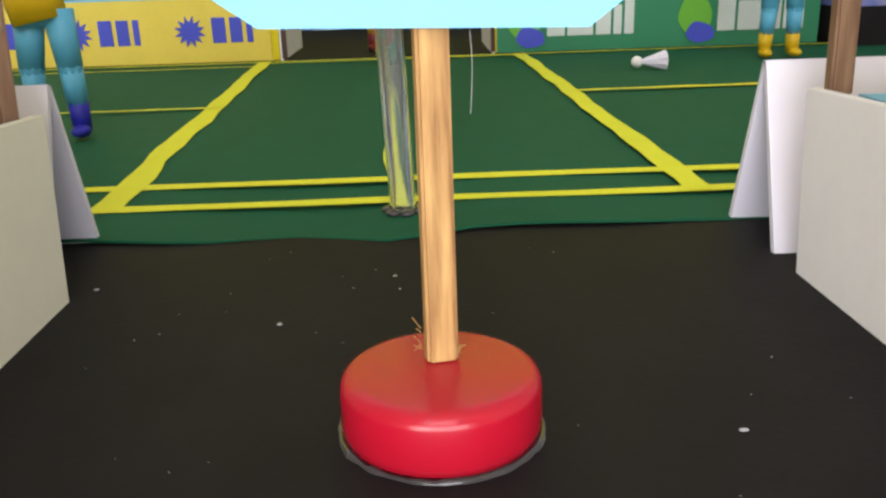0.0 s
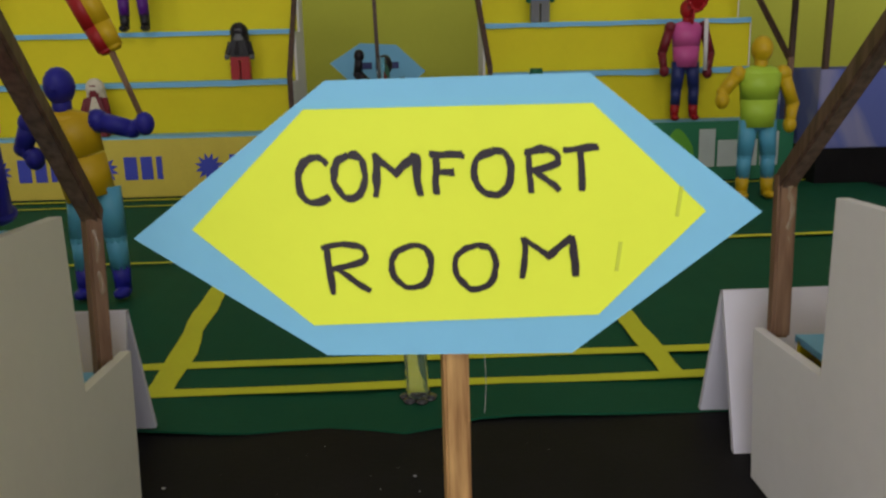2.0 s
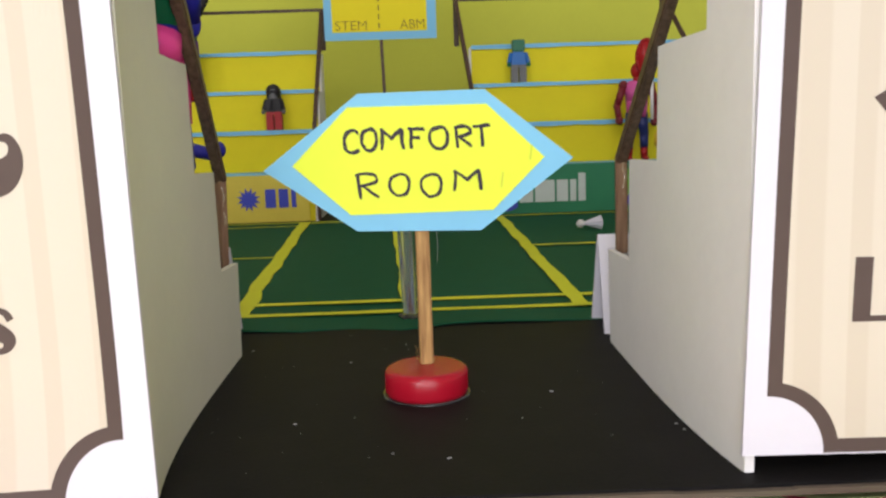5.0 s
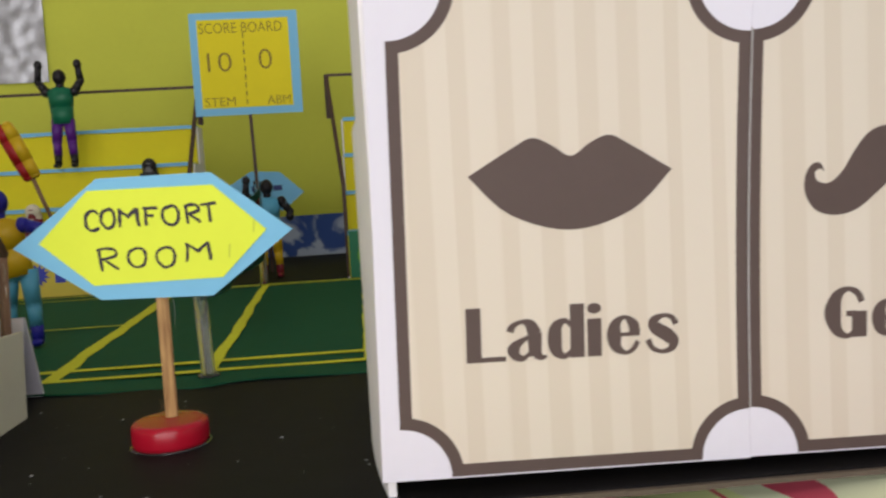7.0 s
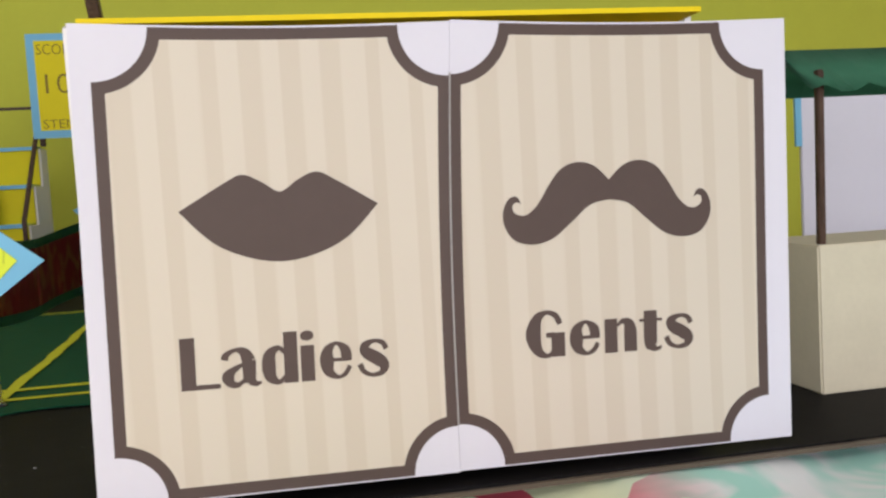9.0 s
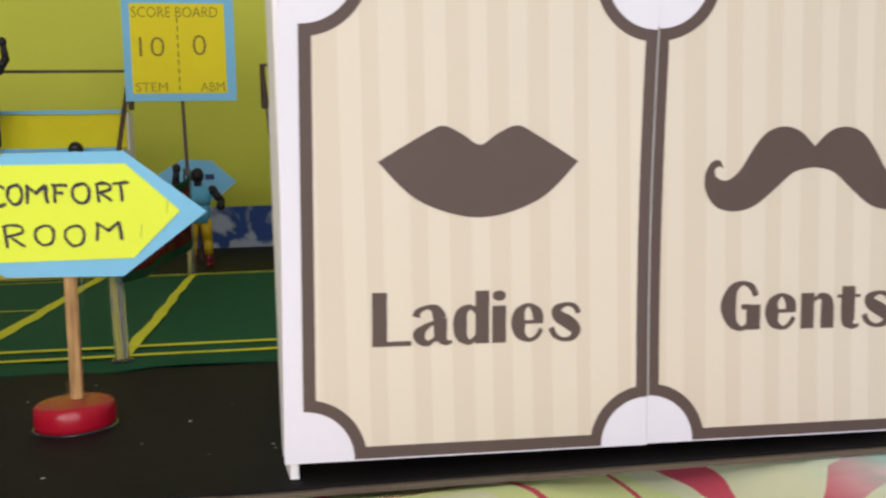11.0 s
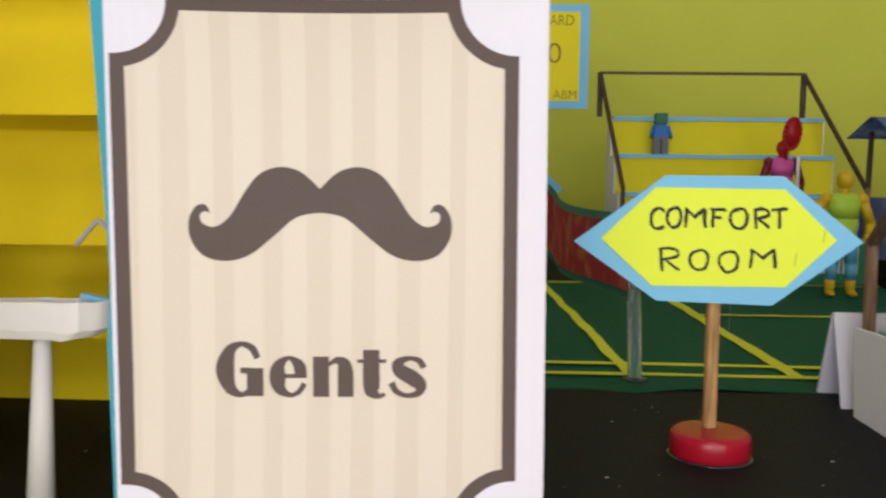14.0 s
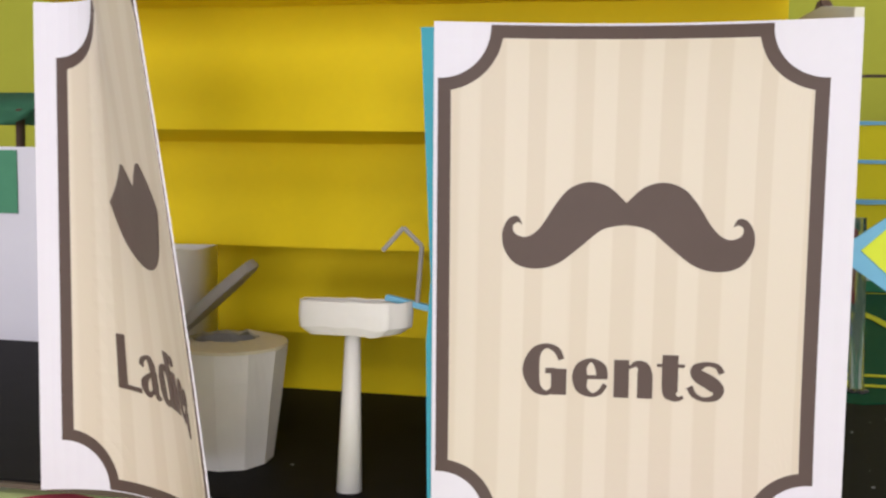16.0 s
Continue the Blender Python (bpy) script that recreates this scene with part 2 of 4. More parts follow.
def ball(bm, c, r, mi=0, squash=(1, 1, 1), u=12):
    m = Matrix.Translation(c) @ Matrix.Diagonal((*squash, 1))
    vs = bmesh.ops.create_uvsphere(bm, u_segments=u, v_segments=8, radius=r, matrix=m)["verts"]
    for f in {f for v in vs for f in v.link_faces}:
        f.material_index = mi
    return bm


def stick(bm, a, b, w, d, mi=0):
    """A squared stick from a to b with softened corners."""
    a, b = Vector(a), Vector(b)
    n = (b - a).length
    m = Matrix.Translation(a) @ (b - a).to_track_quat("Z", "Y").to_matrix().to_4x4()
    t = bmesh.new()
    box(t, (-w / 2, -d / 2, 0), (w / 2, d / 2, n), min(w, d) * 0.15)
    t.transform(m)
    me = bpy.data.meshes.new("t")
    t.to_mesh(me)
    t.free()
    bm.from_mesh(me)
    bpy.data.meshes.remove(me)
    return bm


def sheet(outline, y0, y1, bm=None):
    """A flat cut piece: outline of (x, z), between the depths y0 (front) and y1 (back)."""
    bm = bm or bmesh.new()
    front = [bm.verts.new((x, y0, z)) for x, z in outline]
    back = [bm.verts.new((x, y1, z)) for x, z in outline]
    bm.faces.new(front)
    bm.faces.new(back[::-1])
    for k in range(len(front)):
        j = (k + 1) % len(front)
        bm.faces.new((front[j], front[k], back[k], back[j]))
    bmesh.ops.recalc_face_normals(bm, faces=bm.faces)
    return bm


def stroke(bm, pts, w, y0, thick=0.002, closed=False):
    """A pen stroke through (x, z) points; w is one width or a width at each point."""
    p = [Vector(q) for q in pts]
    ws = w if isinstance(w, (list, tuple)) else [w] * len(p)
    n, left, right = len(p), [], []
    for k in range(n):
        a, b = (p[k - 1], p[(k + 1) % n]) if closed else (p[max(0, k - 1)], p[min(n - 1, k + 1)])
        d = (b - a).normalized()
        o = Vector((-d.y, d.x)) * ws[k] / 2
        left.append(p[k] + o)
        right.append(p[k] - o)
    for k in range(n if closed else n - 1):
        j = (k + 1) % n
        sheet([left[k], left[j], right[j], right[k]], y0, y0 + thick, bm)
    return bm


def curve(pts, steps=6, closed=False):
    """A smooth line through points."""
    n, out = len(pts), []
    for k in range(n if closed else n - 1):
        q = [Vector(pts[(k + s) % n] if closed else pts[min(n - 1, max(0, k + s))]) for s in (-1, 0, 1, 2)]
        for i in range(steps):
            t = i / steps
            out.append(0.5 * (2 * q[1] + (q[2] - q[0]) * t + (2 * q[0] - 5 * q[1] + 4 * q[2] - q[3]) * t * t + (3 * q[1] - q[0] - 3 * q[2] + q[3]) * t ** 3))
    if not closed:
        out.append(Vector(pts[-1]))
    return out


def arc(cx, cz, r, a0, a1, n=14):
    return [(cx + r * math.cos(radians(a0 + (a1 - a0) * k / n)), cz + r * math.sin(radians(a0 + (a1 - a0) * k / n))) for k in range(n + 1)]


def words(text, x, z, width, height, y, material, parent, name="lettering", label="", fat=0.0, turn=0.0):
    """Built-in lettering, stretched to width and height, lower left corner at (x, z), facing -y."""
    c = bpy.data.curves.new(name, "FONT")
    c.body, c.offset, c.extrude, c.resolution_u = text, fat, 0.01, 3
    tmp = bpy.data.objects.new(name, c)
    scene.collection.objects.link(tmp)
    bpy.context.view_layer.update()
    me = bpy.data.meshes.new_from_object(tmp.evaluated_get(bpy.context.evaluated_depsgraph_get()))
    bpy.data.objects.remove(tmp)
    co = np.array([v.co for v in me.vertices])
    lo, hi = co.min(0), co.max(0)
    for v in me.vertices:
        u = (v.co.x - lo[0]) / (hi[0] - lo[0]) * width
        w = (v.co.y - lo[1]) / (hi[1] - lo[1]) * height + u * math.tan(radians(turn))
        v.co = Vector(((x + u) * D, (y + (0.001 if v.co.z < 0 else -0.001)) * D, (z + w) * D))
    me.materials.append(material)
    ob = new(name, me)
    ob.parent = parent
    return tagged(ob, label) if label else ob

# ---- the room ----


def slab(name, lo, hi, material, label, category, bevel=0.0):
    return tagged(part(name, boxed(lo, hi, bevel), material), label, category, kind="structure")


slab("wall_north", (-20, 9.2, -8), (20, 9.7, 16.5), WALLPAINT, "plain painted room wall behind the model", "wall")
slab("wall_south", (-20, -20.5, -8), (20, -20, 16.5), WALLPAINT, "plain painted room wall", "wall")
slab("wall_east", (20, -20.5, -8), (20.5, 9.7, 16.5), WALLPAINT, "plain painted room wall", "wall")
slab("wall_west", (-20.5, -20.5, -8), (-20, 9.7, 16.5), WALLPAINT, "plain painted room wall", "wall")
slab("ceiling", (-20.5, -20.5, 16.5), (20.5, 9.7, 17), WALLPAINT, "plain painted ceiling", "ceiling")
slab("floor", (-20.5, -20.5, -8.4), (20.5, 9.7, -8), TABLE, "plain dark room floor", "floor")

# ---- the table and its cloth ----
table = root("table", "wooden table under the printed bedsheet", "table", (0, 0, -0.6))
part("tabletop", boxed((-9, -6, -0.35), (9, 9.0, 0.3), 0.05), TABLE, table)
for lx, ly in ((-8.6, -5.6), (8.6, -5.6), (-8.6, 8.6), (8.6, 8.6)):
    part("leg", boxed((lx - 0.3, ly - 0.3, -7.4), (lx + 0.3, ly + 0.3, -0.36), 0.03), TABLE, table)

bm = bmesh.new()
bmesh.ops.create_grid(bm, x_segments=150, y_segments=110, size=1)
for v in bm.verts:
    x, y = v.co.x * 9, 1.0 + v.co.y * 7
    z = -0.05 + 0.06 * noise.noise((x * 0.9, y * 1.3, 0)) + 0.05 * noise.noise((x * 2.2, y * 2.6, 4)) - 0.06 * max(0, -1.0 - y)
    z = min(z, -0.03) if y > -0.95 else z
    v.co = Vector((x, y, max(z, -0.29)))
tagged(part("bedsheet", bm, CLOTH, smooth=True), "rumpled bedsheet printed with red swirls on lime and mint", "bedsheet", kind="structure")

# ---- base board and court ----
base = root("base_board", "black-papered base board of the stadium model", "base", kind="structure")
part("board", boxed((-6.2, -0.845, -0.025), (6.2, 8.55, 0.0), 0.002), BOARD, base)
bm = bmesh.new()
for k in range(40):
    x = -6.2 + k * 0.31
    z = 0.004 * noise.noise((k * 0.7, 0, 0))
    box(bm, (x, -0.862 + 0.006 * noise.noise((k * 1.3, 2, 0)), -0.025), (x + 0.31, -0.846, -0.008 + z))
part("cardboard_edge", bm, RAW_EDGE, base, "raw brown cardboard edge")

court = root("badminton_court", "green paper badminton court with hand-painted yellow lines", "court", kind="structure")
n = 60
bm = bmesh.new()
top, low = [], []
for k in range(n + 1):
    x = -3.4 + 6.8 * k / n
    y = 0.972 - 0.068 * math.exp(-((x + 0.1) / 0.14) ** 2) - 0.04 * math.exp(-((x + 0.6) / 0.22) ** 2) + 0.012 * noise.noise((x * 3, 0, 0))
    top.append(bm.verts.new((x, y, 0.008 + 0.006 * math.sin(x * 5))))
    low.append(bm.verts.new((x, 5.3, 0.008)))
for k in range(n):
    bm.faces.new((top[k], top[k + 1], low[k + 1], low[k]))
r = bmesh.ops.extrude_face_region(bm, geom=bm.faces[:])
bmesh.ops.translate(bm, vec=(0, 0, -0.006), verts=[v for v in r["geom"] if isinstance(v, bmesh.types.BMVert)])
bmesh.ops.recalc_face_normals(bm, faces=bm.faces)
part("playing_surface", bm, COURT, court)


LINE_Z = [0.0160]


def floor_line(pts, w, wobble=0.016):
    """A painted line on the court, a little uneven in width and course."""
    bm, a = bmesh.new(), []
    n = 30
    p, q = Vector(pts[0]), Vector(pts[1])
    d = (q - p).normalized()
    side = Vector((-d.y, d.x))
    for k in range(n + 1):
        c = p.lerp(q, k / n) + side * wobble * noise.noise((k * 0.35, p.x * 3, p.y * 3))
        h = w / 2 * (1 + 0.3 * noise.noise((k * 0.5, p.y * 5, p.x)))
        a.append((bm.verts.new((*(c + side * h), LINE_Z[0])), bm.verts.new((*(c - side * h), LINE_Z[0]))))
    for k in range(n):
        bm.faces.new((a[k][0], a[k][1], a[k + 1][1], a[k + 1][0]))
    bmesh.ops.recalc_face_normals(bm, faces=bm.faces)
    if sum(f.normal.z for f in bm.faces) < 0:
        bmesh.ops.reverse_faces(bm, faces=bm.faces)
    part("court_line", bm, LINE, court)
    LINE_Z[0] += 0.0006


for a, b, w in (((-3.3, 1.23), (3.3, 1.255), 0.06), ((-3.3, 1.46), (3.3, 1.50), 0.065), ((-0.92, 1.2), (-1.14, 5.2), 0.092), ((0.775, 1.22), (0.715, 5.2), 0.085),
                ((-0.085, 1.24), (-0.27, 5.1), 0.07), ((-3.3, 5.13), (3.3, 5.17), 0.05), ((-3.3, 4.85), (-1.1, 4.87), 0.035), ((-3.3, 3.04), (-0.98, 3.06), 0.035), ((0.74, 3.22), (3.3, 3.28), 0.055),
                ((-1.12, 5.03), (0.74, 5.05), 0.03)):
    floor_line((a, b), w)


# ---- near stands, whose backs are the comfort rooms ----
def yz_sheet(outline, x0, x1):
    bm = sheet(outline, x0, x1)
    for v in bm.verts:
        v.co = Vector((v.co.y, v.co.x, v.co.z))
    bmesh.ops.recalc_face_normals(bm, faces=bm.faces)
    return bm


def near_stand(label, inner, outer, ends, group, splay, back_edge, lift, rear_y, card):
    """A hollow stepped stand. ends: the depths of its four risers, front first; lift: how far each tread bows up at front and back."""
    s = 1 if outer > inner else -1
    ob = root("grandstand", label, "grandstand", group=group)
    zs = (0.385, 0.775, 1.15, 1.58)
    prof = [(rear_y, 0.0), (ends[0] - 0.04, 0.0), (ends[0], zs[0])]
    for k in range(1, 4):
        prof += [(ends[k], zs[k - 1] + 0.012), (ends[k] - 0.006, zs[k])]
    prof += [(-0.60, zs[3]), (rear_y, 1.535)]
    bm = yz_sheet(prof, inner, inner + s * 0.025)
    for k in range(1, 18):
        bmesh.ops.bisect_plane(bm, geom=bm.verts[:] + bm.edges[:] + bm.faces[:], dist=0.0005, plane_co=(0, -0.81 + 0.08 * k, 0), plane_no=(0, 1, 0))
    for v in bm.verts:
        v.co.x += splay * ((0.62 - v.co.y) / 1.434) ** 4
    part("side_wall", bm, card, ob, "pale card side cut in steps")
    short = [(max(y, back_edge), z) for y, z in prof[:-2]] + [(back_edge, zs[3])]
    part("side_wall", yz_sheet(short, outer, outer - s * 0.025), card, ob)
    a, b = sorted((inner + s * (0.027 + max(0, splay * s)), outer - s * 0.027))
    z0 = 0.001
    for k in range(4):
        up, rear = lift[k]
        part("riser", boxed((a, ends[k] - 0.06, z0), (b, ends[k] - 0.045, zs[k] - 0.021 + up)), YELLOW, ob, "yellow paper riser")
        back = ends[k + 1] - 0.056 if k < 3 else rear_y + 0.024
        bm = bmesh.new()
        n = 18
        rows = []
        for i in range(n + 1):
            x = a + (b - a) * i / n
            w = 0.006 * noise.noise((x * 2.5, k * 3.0, inner))
            rows.append([bm.verts.new((x, y, z + w * q)) for y, z, q in ((ends[k] - 0.03, zs[k] - 0.012 + up, 1), (back, zs[k] - 0.012 + rear, 0), (back, zs[k] - 0.029 + rear, 0), (ends[k] - 0.03, zs[k] - 0.029 + up, 1))])
        for i in range(n):
            for j in range(4):
                bm.faces.new((rows[i][j], rows[i + 1][j], rows[i + 1][(j + 1) % 4], rows[i][(j + 1) % 4]))
        bm.faces.new(rows[0])
        bm.faces.new(rows[-1])
        bmesh.ops.recalc_face_normals(bm, faces=bm.faces)
        part("tread", bm, [BLUE, YELLOW], ob, "sky-blue paper tread")
        for f in ob.children[-1].data.polygons:
            f.material_index = 1 if f.normal.z < -0.5 or f.normal.y < -0.5 else 0
        z0 = zs[k] - 0.027 + rear
    return ob


right_stand = near_stand("stepped card grandstand with blue treads over a shut comfort room", 0.772, 2.95, (0.615, 0.258, -0.105, -0.515), "near grandstands", 0.066, -0.62, ((0, 0),) * 4, -0.772, CARD)
left_stand = near_stand("stepped card grandstand with blue treads over an open comfort room", -0.765, -3.34, (0.607, 0.318, 0.042, -0.285), "near grandstands", 0.075, -0.29, ((-0.03, -0.02), (-0.01, 0.0), (0.05, 0.088), (0.11, 0.075)), -0.814, BEIGE_CARD)

for foot, knee, top in (((0.822, 0.585, 0.372), (0.822, 0.6, 0.775), (0.861, -0.458, 1.72)), ((-0.812, 0.545, 0.345), (-0.80, 0.555, 0.755), (-0.70, -0.44, 1.62))):
    rail = root("handrail", "brown stick handrail beside the grandstand steps", "handrail", group="handrails")
    post = part("post", stick(bmesh.new(), foot, knee, 0.046, 0.036), POST, rail, "raw wooden post with hot glue")
    part("rail", stick(bmesh.new(), (knee[0], knee[1] + 0.012, knee[2] - 0.03), top, 0.044, 0.046), HANDRAIL, rail)
    bm, rings = bmesh.new(), []
    for k in range(15):
        r, z = 0.003 + 0.006 * abs(math.sin(k * 1.3)) + 0.0015 * math.sin(k * 3.1), knee[2] - 0.21 + 0.014 * k
        c = Vector((knee[0] + 0.008 + 0.005 * math.sin(k * 0.9), knee[1] - 0.019, z))
        rings.append([bm.verts.new(c + Vector((r * math.cos(q), 0.7 * r * math.sin(q), 0))) for q in (0, 0.79, 1.57, 2.36, 3.14, 3.93, 4.71, 5.5)])
    for k in range(14):
        for j in range(8):
            bm.faces.new((rings[k][j], rings[k][(j + 1) % 8], rings[k + 1][(j + 1) % 8], rings[k + 1][j]))
    bm.faces.new(rings[0][::-1])
    bm.faces.new(rings[-1])
    part("glue", bm, AMBER, post, "shiny dried glue", True)


# ---- printed doors ----
def notched(x0, x1, z0, z1, t=0.0, low=0.154, high=0.17):
    """A rectangle with concave quarter-round corners, drawn in by t."""
    p, q = low + t, high + t
    a, b = math.degrees(math.asin(t / p)), math.degrees(math.asin(t / q))
    return arc(x0, z0, p, 90 - a, a) + arc(x1, z0, p, 180 - a, 90 + a) + arc(x1, z1, q, 270 - b, 180 + b) + arc(x0, z1, q, -b, -90 + b)


# each letter: its advance and its strokes through (x, z, width), for a capital one unit high
GLYPHS = {
    "L": (0.76, [[(0.15, 0, 0.28), (0.15, 1, 0.28)], [(0.02, 0.045, 0.09), (0.75, 0.045, 0.09)]]),
    "a": (0.79, [[(0.545, 0.06, 0.24), (0.545, 0.5, 0.27)], [(0.08, 0.53, 0.15), (0.12, 0.63, 0.12), (0.3, 0.71, 0.08), (0.46, 0.65, 0.2), (0.545, 0.48, 0.27)],
                 [(0.5, 0.46, 0.05), (0.25, 0.33, 0.13), (0.14, 0.2, 0.24), (0.2, 0.07, 0.16), (0.33, 0.04, 0.1), (0.45, 0.14, 0.05)], [(0.58, 0.1, 0.2), (0.67, 0.035, 0.1), (0.77, 0.06, 0.05)]]),
    "d": (0.76, [[(0.57, 0, 0.27), (0.57, 0.99, 0.27)], [(0.46, 0.6, 0.1), (0.33, 0.69, 0.1), (0.17, 0.58, 0.22), (0.135, 0.36, 0.27), (0.17, 0.14, 0.22), (0.32, 0.03, 0.1), (0.46, 0.12, 0.1)]]),
    "i": (0.38, [[(0.14, 0, 0.27), (0.14, 0.7, 0.27)], [(0.01, 0.89, 0.06), (0.05, 0.89, 0.15), (0.14, 0.89, 0.2), (0.23, 0.89, 0.15), (0.27, 0.89, 0.06)]]),
    "e": (0.75, [[(0.2, 0.375, 0.07), (0.63, 0.375, 0.07)], [(0.54, 0.35, 0.2), (0.51, 0.56, 0.2), (0.34, 0.7, 0.07), (0.17, 0.57, 0.2), (0.14, 0.36, 0.28), (0.18, 0.15, 0.2), (0.35, 0.035, 0.08), (0.5, 0.09, 0.09), (0.6, 0.24, 0.09)]]),
    "s": (0.69, [[(0.6, 0.52, 0.11), (0.52, 0.65, 0.1), (0.34, 0.69, 0.08), (0.17, 0.6, 0.18), (0.2, 0.47, 0.24), (0.42, 0.33, 0.26), (0.54, 0.2, 0.22), (0.49, 0.06, 0.12), (0.3, 0.02, 0.08), (0.13, 0.1, 0.1), (0.05, 0.25, 0.12)]]),
    "G": (0.91, [[(0.71, 0.7, 0.11), (0.62, 0.88, 0.12), (0.43, 0.955, 0.09), (0.24, 0.83, 0.2), (0.155, 0.5, 0.31), (0.24, 0.17, 0.2), (0.43, 0.045, 0.09), (0.58, 0.13, 0.1)], [(0.667, 0.02, 0.28), (0.667, 0.52, 0.28)], [(0.42, 0.48, 0.1), (0.6, 0.48, 0.1)]]),
    "n": (0.76, [[(0.135, 0, 0.27), (0.135, 0.72, 0.27)], [(0.27, 0.57, 0.05), (0.4, 0.655, 0.11), (0.52, 0.59, 0.22), (0.555, 0.44, 0.27)], [(0.555, 0, 0.27), (0.555, 0.46, 0.27)]]),
    "t": (0.53, [[(0.236, 0.84, 0.28), (0.236, 0.2, 0.28), (0.27, 0.07, 0.2), (0.37, 0.01, 0.09), (0.47, 0.05, 0.06)], [(0.0, 0.64, 0.06), (0.49, 0.64, 0.06)]]),
}


def print_word(text, x, z, width, height, y, parent):
    k = width / sum(GLYPHS[c][0] for c in text)
    for c in text:
        bm, step = bmesh.new(), 0
        for pts in GLYPHS[c][1]:
            q = curve(pts, 9) if len(pts) > 2 else [Vector(p) for p in pts]
            stroke(bm, [(x + p.x * k, z + p.y * height) for p in q], [p.z * k for p in q], y - 0.0004 * step)
            step += 1
        part("letter", bm, BROWN, parent)
        x += GLYPHS[c][0] * k


def lips(cx, cz, w, y, parent):
    h = w / 2
    o = curve([(-h, 0.0), (-0.56 * h, 0.265 * h), (-0.37 * h, 0.35 * h), (-0.18 * h, 0.27 * h), (0.0, 0.165 * h), (0.18 * h, 0.28 * h), (0.37 * h, 0.355 * h), (0.56 * h, 0.268 * h), (h, 0.0)], 5)
    o += curve([(h, 0.0), (0.6 * h, -0.38 * h), (0.0, -0.55 * h), (-0.6 * h, -0.38 * h), (-h, 0.0)], 5)[1:-1]
    part("lips_motif", sheet([(cx + p[0], cz + p[1]) for p in o][::-1], y, y + 0.002), BROWN, parent, "brown printed lips")


def moustache(cx, cz, w, y, parent):
    h = w / 2
    half = curve([(0.0, 0.19), (0.14, 0.32), (0.30, 0.36), (0.455, 0.306), (0.57, 0.17), (0.69, -0.02), (0.80, -0.10), (0.895, -0.075), (0.915, -0.01), (0.875, 0.02), (0.835, 0.0)], 4)
    half += curve([(0.835, 0.0), (0.875, 0.07), (0.95, 0.05), (1.0, -0.06), (0.985, -0.2), (0.89, -0.325), (0.725, -0.365), (0.545, -0.32), (0.365, -0.18), (0.185, -0.03), (0.0, 0.01)], 4)[1:]
    o = [(cx + p[0] * h, cz + p[1] * h) for p in half] + [(cx - p[0] * h, cz + p[1] * h) for p in half[::-1][1:-1]]
    part("moustache_motif", sheet(o, y, y + 0.002), BROWN, parent, "brown printed moustache with curled tips")


def door_print(ob, w, h, x0, x1, motif, text, mx, mw, mz, tx, tw, tz, th, high=0.155):
    part("paper", boxed((0, 0, 0), (w, 0.012, h)), PAPER, ob, "white printed paper")
    z0, z1 = 0.005, h - 0.007
    part("border", sheet(notched(x0, x1, z0, z1, high=high), -0.002, 0.0005), BROWN, ob, "brown printed border")
    ob = part("panel", sheet(notched(x0, x1, z0, z1, 0.038, high=high), -0.004, -0.0015), CREAM, ob, "cream striped print")
    (lips if motif == "lips" else moustache)(mx, mz, mw, -0.0065, ob)
    print_word(text, tx, tz, tw, th, -0.0065, ob)


def shaped(d, form):
    """Lays the flat sheets of a door onto a curved form."""
    for ob in d.children_recursive:
        bm = bmesh.new()
        bm.from_mesh(ob.data)
        bmesh.ops.triangulate(bm, faces=bm.faces)
        for k in range(7):
            long = [e for e in bm.edges if e.calc_length() > 0.07 * D]
            if long:
                bmesh.ops.subdivide_edges(bm, edges=long, cuts=1)
                bmesh.ops.triangulate(bm, faces=bm.faces)
        for v in bm.verts:
            v.co = form(*(v.co / D)) * D
        bm.to_mesh(ob.data)
        bm.free()


def shut_form(w, h, lean_0, lean_1, drop, foot, dish, bow=0.0, bow_0=0.0):
    """A shut door's paper: leaning sideways, a little askew and pressed in at its middle."""
    def form(x, y, z):
        u, v = x / w, z / h
        mid = max(0.0, 1 - (2 * u - 1) ** 4) * max(0.0, 1 - (2 * v - 1) ** 4)
        ripple = 0.006 * noise.noise((x * 2.2, z * 1.6, w * 9)) * mid
        return Vector((x + (lean_0 + (lean_1 - lean_0) * u) * v + math.sin(math.pi * v) * (bow * u ** 3 + bow_0 * (1 - u) ** 3), y + dish * mid + ripple, z + drop * u + foot * u * (1 - v) - 0.012 * v ** 6 * math.sin(math.pi * u)))
    return form


d = root("door", "shut paper door printed with lips and the word Ladies", "door", (0.815, -0.795, 0.056), group="comfort room doors")
door_print(d, 1.15, 1.49, 0.058, 1.15, "lips", "Ladies", 0.598, 0.622, 0.912, 0.266, 0.668, 0.35, 0.166, 0.168)
shaped(d, shut_form(1.15, 1.49, 0.032, 0.05, -0.018, 0.0, 0.012, -0.014))
d = root("door", "shut paper door printed with a moustache and the word Gents", "door", (1.966, -0.795, 0.042), group="comfort room doors")
door_print(d, 1.225, 1.49, 0.0, 1.138, "moustache", "Gents", 0.55, 0.748, 0.882, 0.243, 0.615, 0.357, 0.163, 0.168)
bm = bmesh.new()
box(bm, (-0.003, -0.0075, 0.16), (0.003, -0.0045, 1.32))
part("centre_fold", bm, GREYLID, d, "grey crease where the two doors meet")
shaped(d, shut_form(1.225, 1.49, 0.05, 0.02, -0.02, 0.0, 0.008, 0.0, -0.014))
d = root("door", "shut paper door printed with a moustache, teal paper along its edge", "door", (-1.87, -0.862, -0.01, 0, 0, 1.2), group="comfort room doors")
